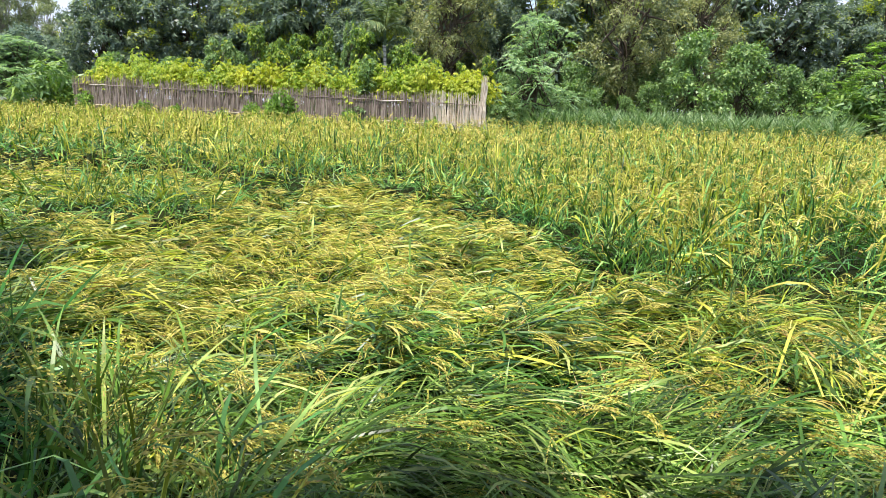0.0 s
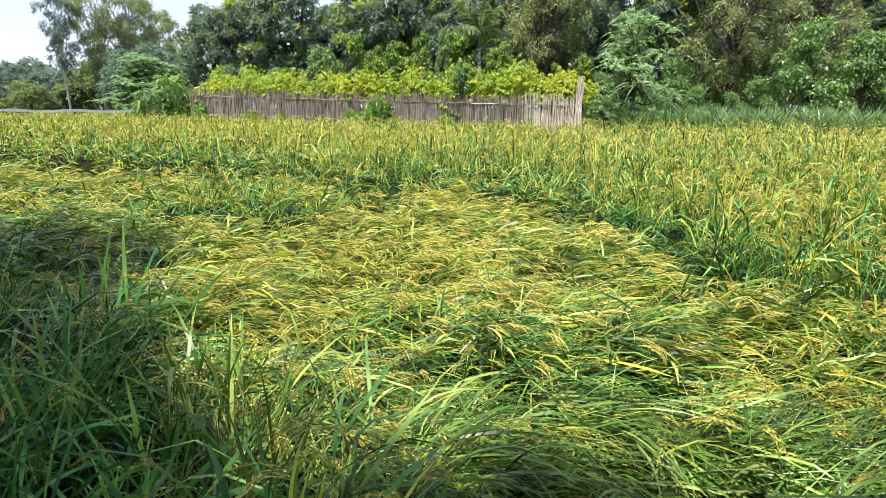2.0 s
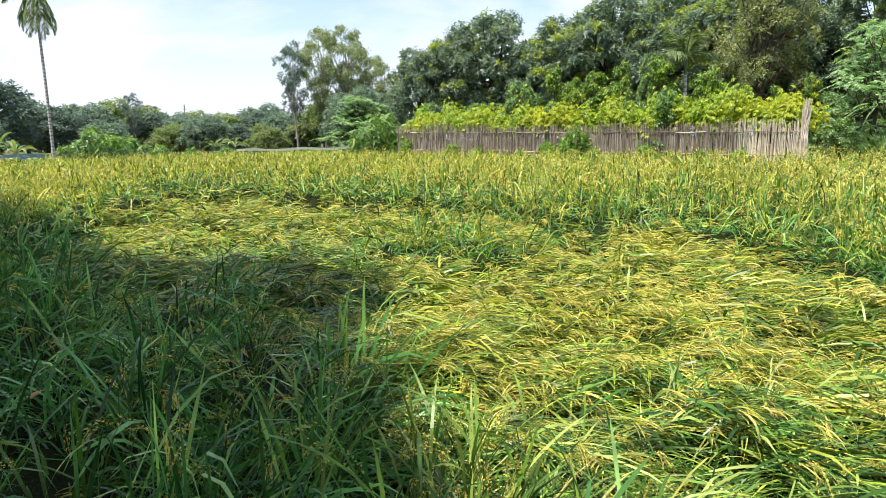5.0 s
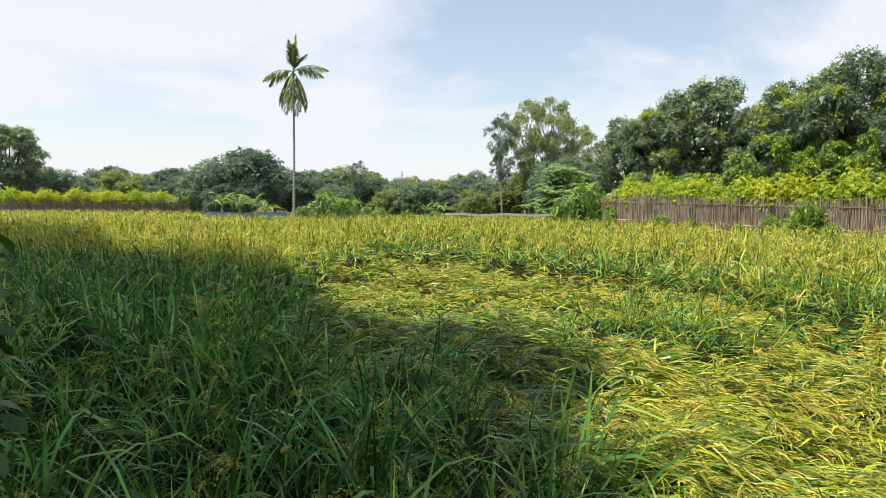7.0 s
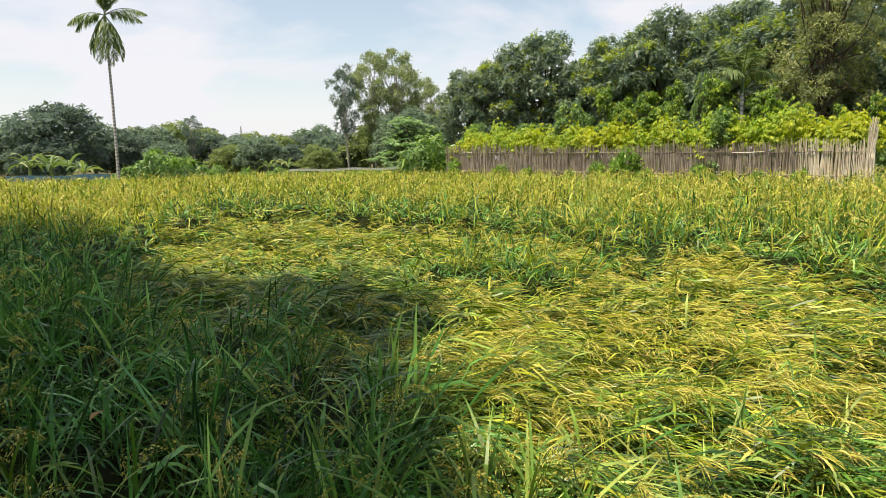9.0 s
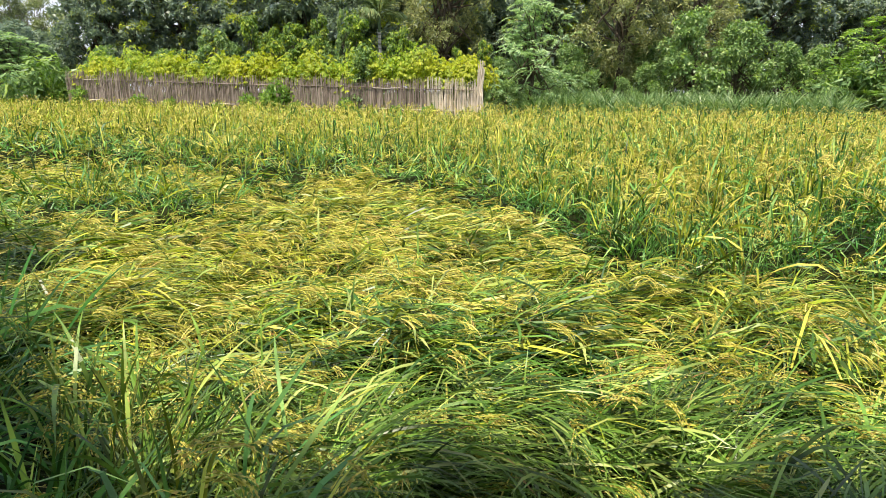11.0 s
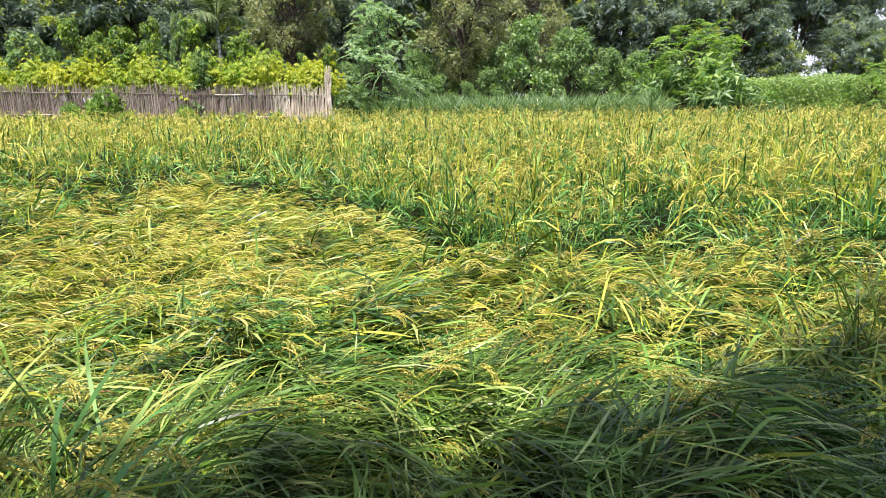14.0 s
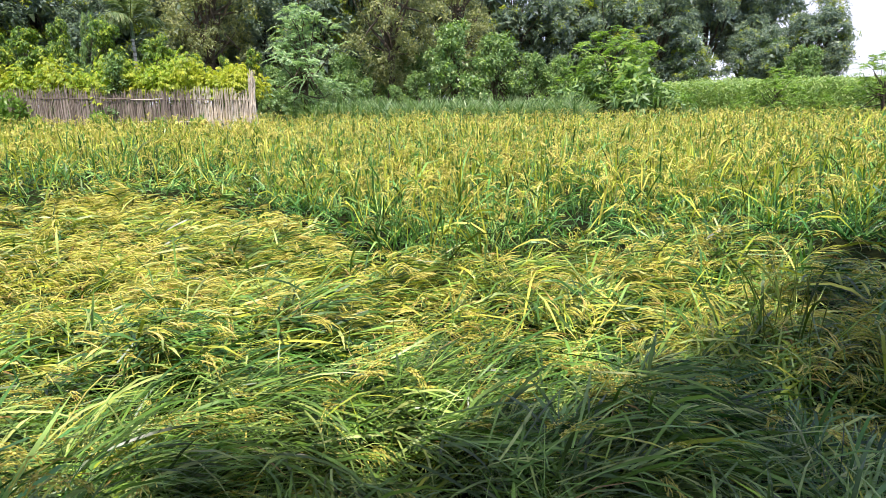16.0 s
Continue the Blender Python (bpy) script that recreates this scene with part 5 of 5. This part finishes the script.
tagged(new("far_grass", mesh_of("far_grass", *blade_band(-67, -29.5, 45, 56, 6000, 0.4, 1.0, 0.09), M_FRESH)), "rough green grass and weeds beyond the field", "grass", kind="stuff")


def jute(az0, az1, r0, r1, n):
    a = np.radians(U(az0, az1, n)); r = U(r0, r1, n)
    h = 2.3 + 0.12 * wave(r * np.sin(a), r * np.cos(a), 3) + rng.normal(0, 0.07, n)
    k = 7
    z = (h[:, None] * (1 - U(0, 1, (n, k)) ** 1.6 * 0.75)).ravel()
    p = np.stack([(r * np.sin(a)).repeat(k), (r * np.cos(a)).repeat(k), z], -1)
    w = rng.normal(0, 1, (n * k, 3)); w[:, 2] = -0.1 + 0.3 * w[:, 2]
    return leaves(p, unit(w), U(0.16, 0.3, n * k), U(0.06, 0.1, n * k), 0.35, None, True)


tagged(new("jute_crop", mesh_of("jute_crop", *jute(38.5, 64, 36.5, 44, 9000), M_JUTE)), "dense light green jute crop standing two metres high", "jute crop", kind="stuff")

# ---------------------------------------------------------------- near plants


def rice_plant(az, r, lean, n_leaf, h, label):
    """One hill of rice with stems, blades and heads of its own."""
    top = empty("rice_plant", Matrix.Translation(on(az, r)))
    for i in range(5):
        t = U(-3.1, 3.1)
        e = np.array([math.cos(t), math.sin(t), 0]) * U(0.05, 0.16)
        part("stem", tube([e * 0.2, e * 0.7 + [0, 0, h * 0.4], e * 1.4 + [lean * 0.1, 0, h * 0.75]], [0.0035, 0.003, 0.0018], 5), M_STEM, top)
    for i in range(n_leaf):
        t = np.array([U(-3.1, 3.1)])
        rb = ribbons(np.array([[U(-0.06, 0.06), U(-0.06, 0.06), U(0.1, h * 0.55)]]), t, np.array([U(0.35, 0.62)]), np.array([U(0.009, 0.015)]), np.array([U(1.05, 1.5)]), np.array([U(0.2, 1.7)]), 7, 0.5)
        part("leaf", rb, M_RICE_STAND, top)
    for i in range(3):
        t = np.array([U(-3.1, 3.1)])
        q = sprays(np.array([[U(-0.08, 0.08), U(-0.08, 0.08), h * U(0.7, 0.85)]]), t, np.array([U(0.16, 0.22)]), np.array([U(0.8, 1.4)]), np.array([U(1.4, 2.3)]), 6, 12, 0.005, 0.0012)[0]
        part("panicle", q, M_GRAIN, top)["kind"] = "stuff"
    return tagged(top, label, "rice plant", "rice plants nearest the bund")


for az, r, h in ((-26, 1.55, 0.82), (-24, 1.8, 0.8), (-28, 1.7, 0.85), (-30, 1.95, 0.85), (-34, 1.6, 0.8), (-38, 2.2, 0.82), (-42, 1.8, 0.8), (-46, 2.4, 0.85), (-50, 1.9, 0.8), (-36, 3.0, 0.8), (-44, 3.3, 0.85), (-54, 2.6, 0.85), (-60, 2.1, 0.85), (-66, 2.5, 0.85)):
    rice_plant(az, r, 1, 11, h, "tall green rice plant with drooping heads in the shade")
for az, r, h in ((51.6, 3.2, 0.75), (53, 3.5, 0.8), (54.6, 3.1, 0.75)):
    rice_plant(az, r, -1, 5, h, "thin rice plant standing beside the flattened crop")


def fallen_plant(x, y, n_leaf):
    """One hill of rice lying on the flattened crop, its blades and heads side by side."""
    th = float(flow(np.array([x]), np.array([y]))[0]) + rng.normal(0, 0.6)
    z = float(mat_height(np.array([x]), np.array([y]))[0])
    top = empty("fallen_rice_plant", Matrix.Translation((x, y, z - 0.03)))
    lift = abs(rng.normal(0.18, 0.14))
    for i in range(n_leaf):
        a, c = U(-0.14, 0.1), rng.normal(0, 0.045)
        root = np.array([[a * math.cos(th) - c * math.sin(th), a * math.sin(th) + c * math.cos(th), U(0.0, 0.07)]])
        p = abs(lift + rng.normal(0.05, 0.15))
        rb = ribbons(root, np.array([th + rng.normal(0, 0.28)]), np.array([U(0.22, 0.46)]), np.array([U(0.006, 0.0135)]), np.array([p]), np.array([p + U(0.15, 0.9)]), 6, 0.6, kink=np.array([U(0.8, 4)]))
        part("leaf", rb, M_RICE_STAND, top)
    if U(0, 1) < 0.6:
        d = U(0.1, 0.25)
        q = sprays(np.array([[d * math.cos(th), d * math.sin(th), 0.08]]), np.array([th + rng.normal(0, 0.3)]), np.array([U(0.15, 0.21)]), np.array([U(0.1, 0.5)]), np.array([U(0.7, 1.5)]), 6, 11, 0.0052, 0.0012)[0]
        part("panicle", q, M_GRAIN, top)["kind"] = "stuff"
    return tagged(top, "flattened rice plant with long green blades lying down", "rice plant", "flattened rice plants beside the bund")


for i in range(26):
    az, r = radians(-9 + i * 2.45 + U(-1, 1)), 1.45 + 0.5 * ((i * 0.618) % 1) * 2
    fallen_plant(r * math.sin(az), r * math.cos(az), 12)


def near_shrub():
    top = empty("broadleaf_shrub", Matrix.Translation(on(-83.0, 2.3)))
    stem = np.array([(0, 0, 0), (0.03, 0.02, 0.6), (0.0, 0.06, 1.1), (0.06, 0.06, 1.5)])
    part("stem", tube(stem, [0.012, 0.01, 0.008, 0.004], 6), M_BARK, top)
    for i in range(60):
        k = U(0.35, 1.0)
        p = stem[1] * (1 - k) + stem[3] * k
        t = U(-3.1, 3.1)
        w = np.array([math.cos(t), math.sin(t), U(-0.1, 0.5)]); w /= np.linalg.norm(w)
        q = p + w * U(0.04, 0.12)
        b = part("twig", tube([p, (p + q) / 2 + [0, 0, 0.01], q], [0.004, 0.003, 0.002], 4), M_BARK, top)
        rb = ribbons(q[None], np.array([t]), np.array([U(0.075, 0.105)]), np.array([U(0.045, 0.055)]), np.array([U(-0.9, -0.1)]), np.array([U(0.3, 0.9)]), 5, 0.5, 0.15)
        part("leaf", rb, M_SHRUB, b)
    return tagged(top, "dark broad-leaved shrub at the field's shaded edge", "shrub")


near_shrub()


def dry_leaf(az, r, z, turn, s):
    ob = new("dry_leaf", mesh_of("dry_leaf", *ribbons(np.array([[0, 0, 0.0]]), np.array([radians(turn)]), np.array([0.09 * s]), np.array([0.05 * s]), np.array([0.3]), np.array([0.9]), 6, 0.3, 0.2), M_DRY))
    p = on(az, r)
    ob.location = (p.x, p.y, z)
    return tagged(ob, "orange-brown fallen tree leaf caught in the rice", "leaf", "fallen leaves on the rice")


dry_leaf(4.2, 1.67, 0.44, 30, 0.6)
dry_leaf(-60.7, 2.55, 0.66, 120, 1.0)
blade = new("dry_leaf", mesh_of("dry_leaf", *ribbons(np.array([[0, 0, 0.0]]), np.array([2.4]), np.array([0.42]), np.array([0.022]), np.array([0.7]), np.array([1.9]), 9, 0.2, 0.4), M_DRY))
blade.location = (-1.95, 0.5, 0.66)
tagged(blade, "long orange-brown dead rice blade bending over", "leaf")
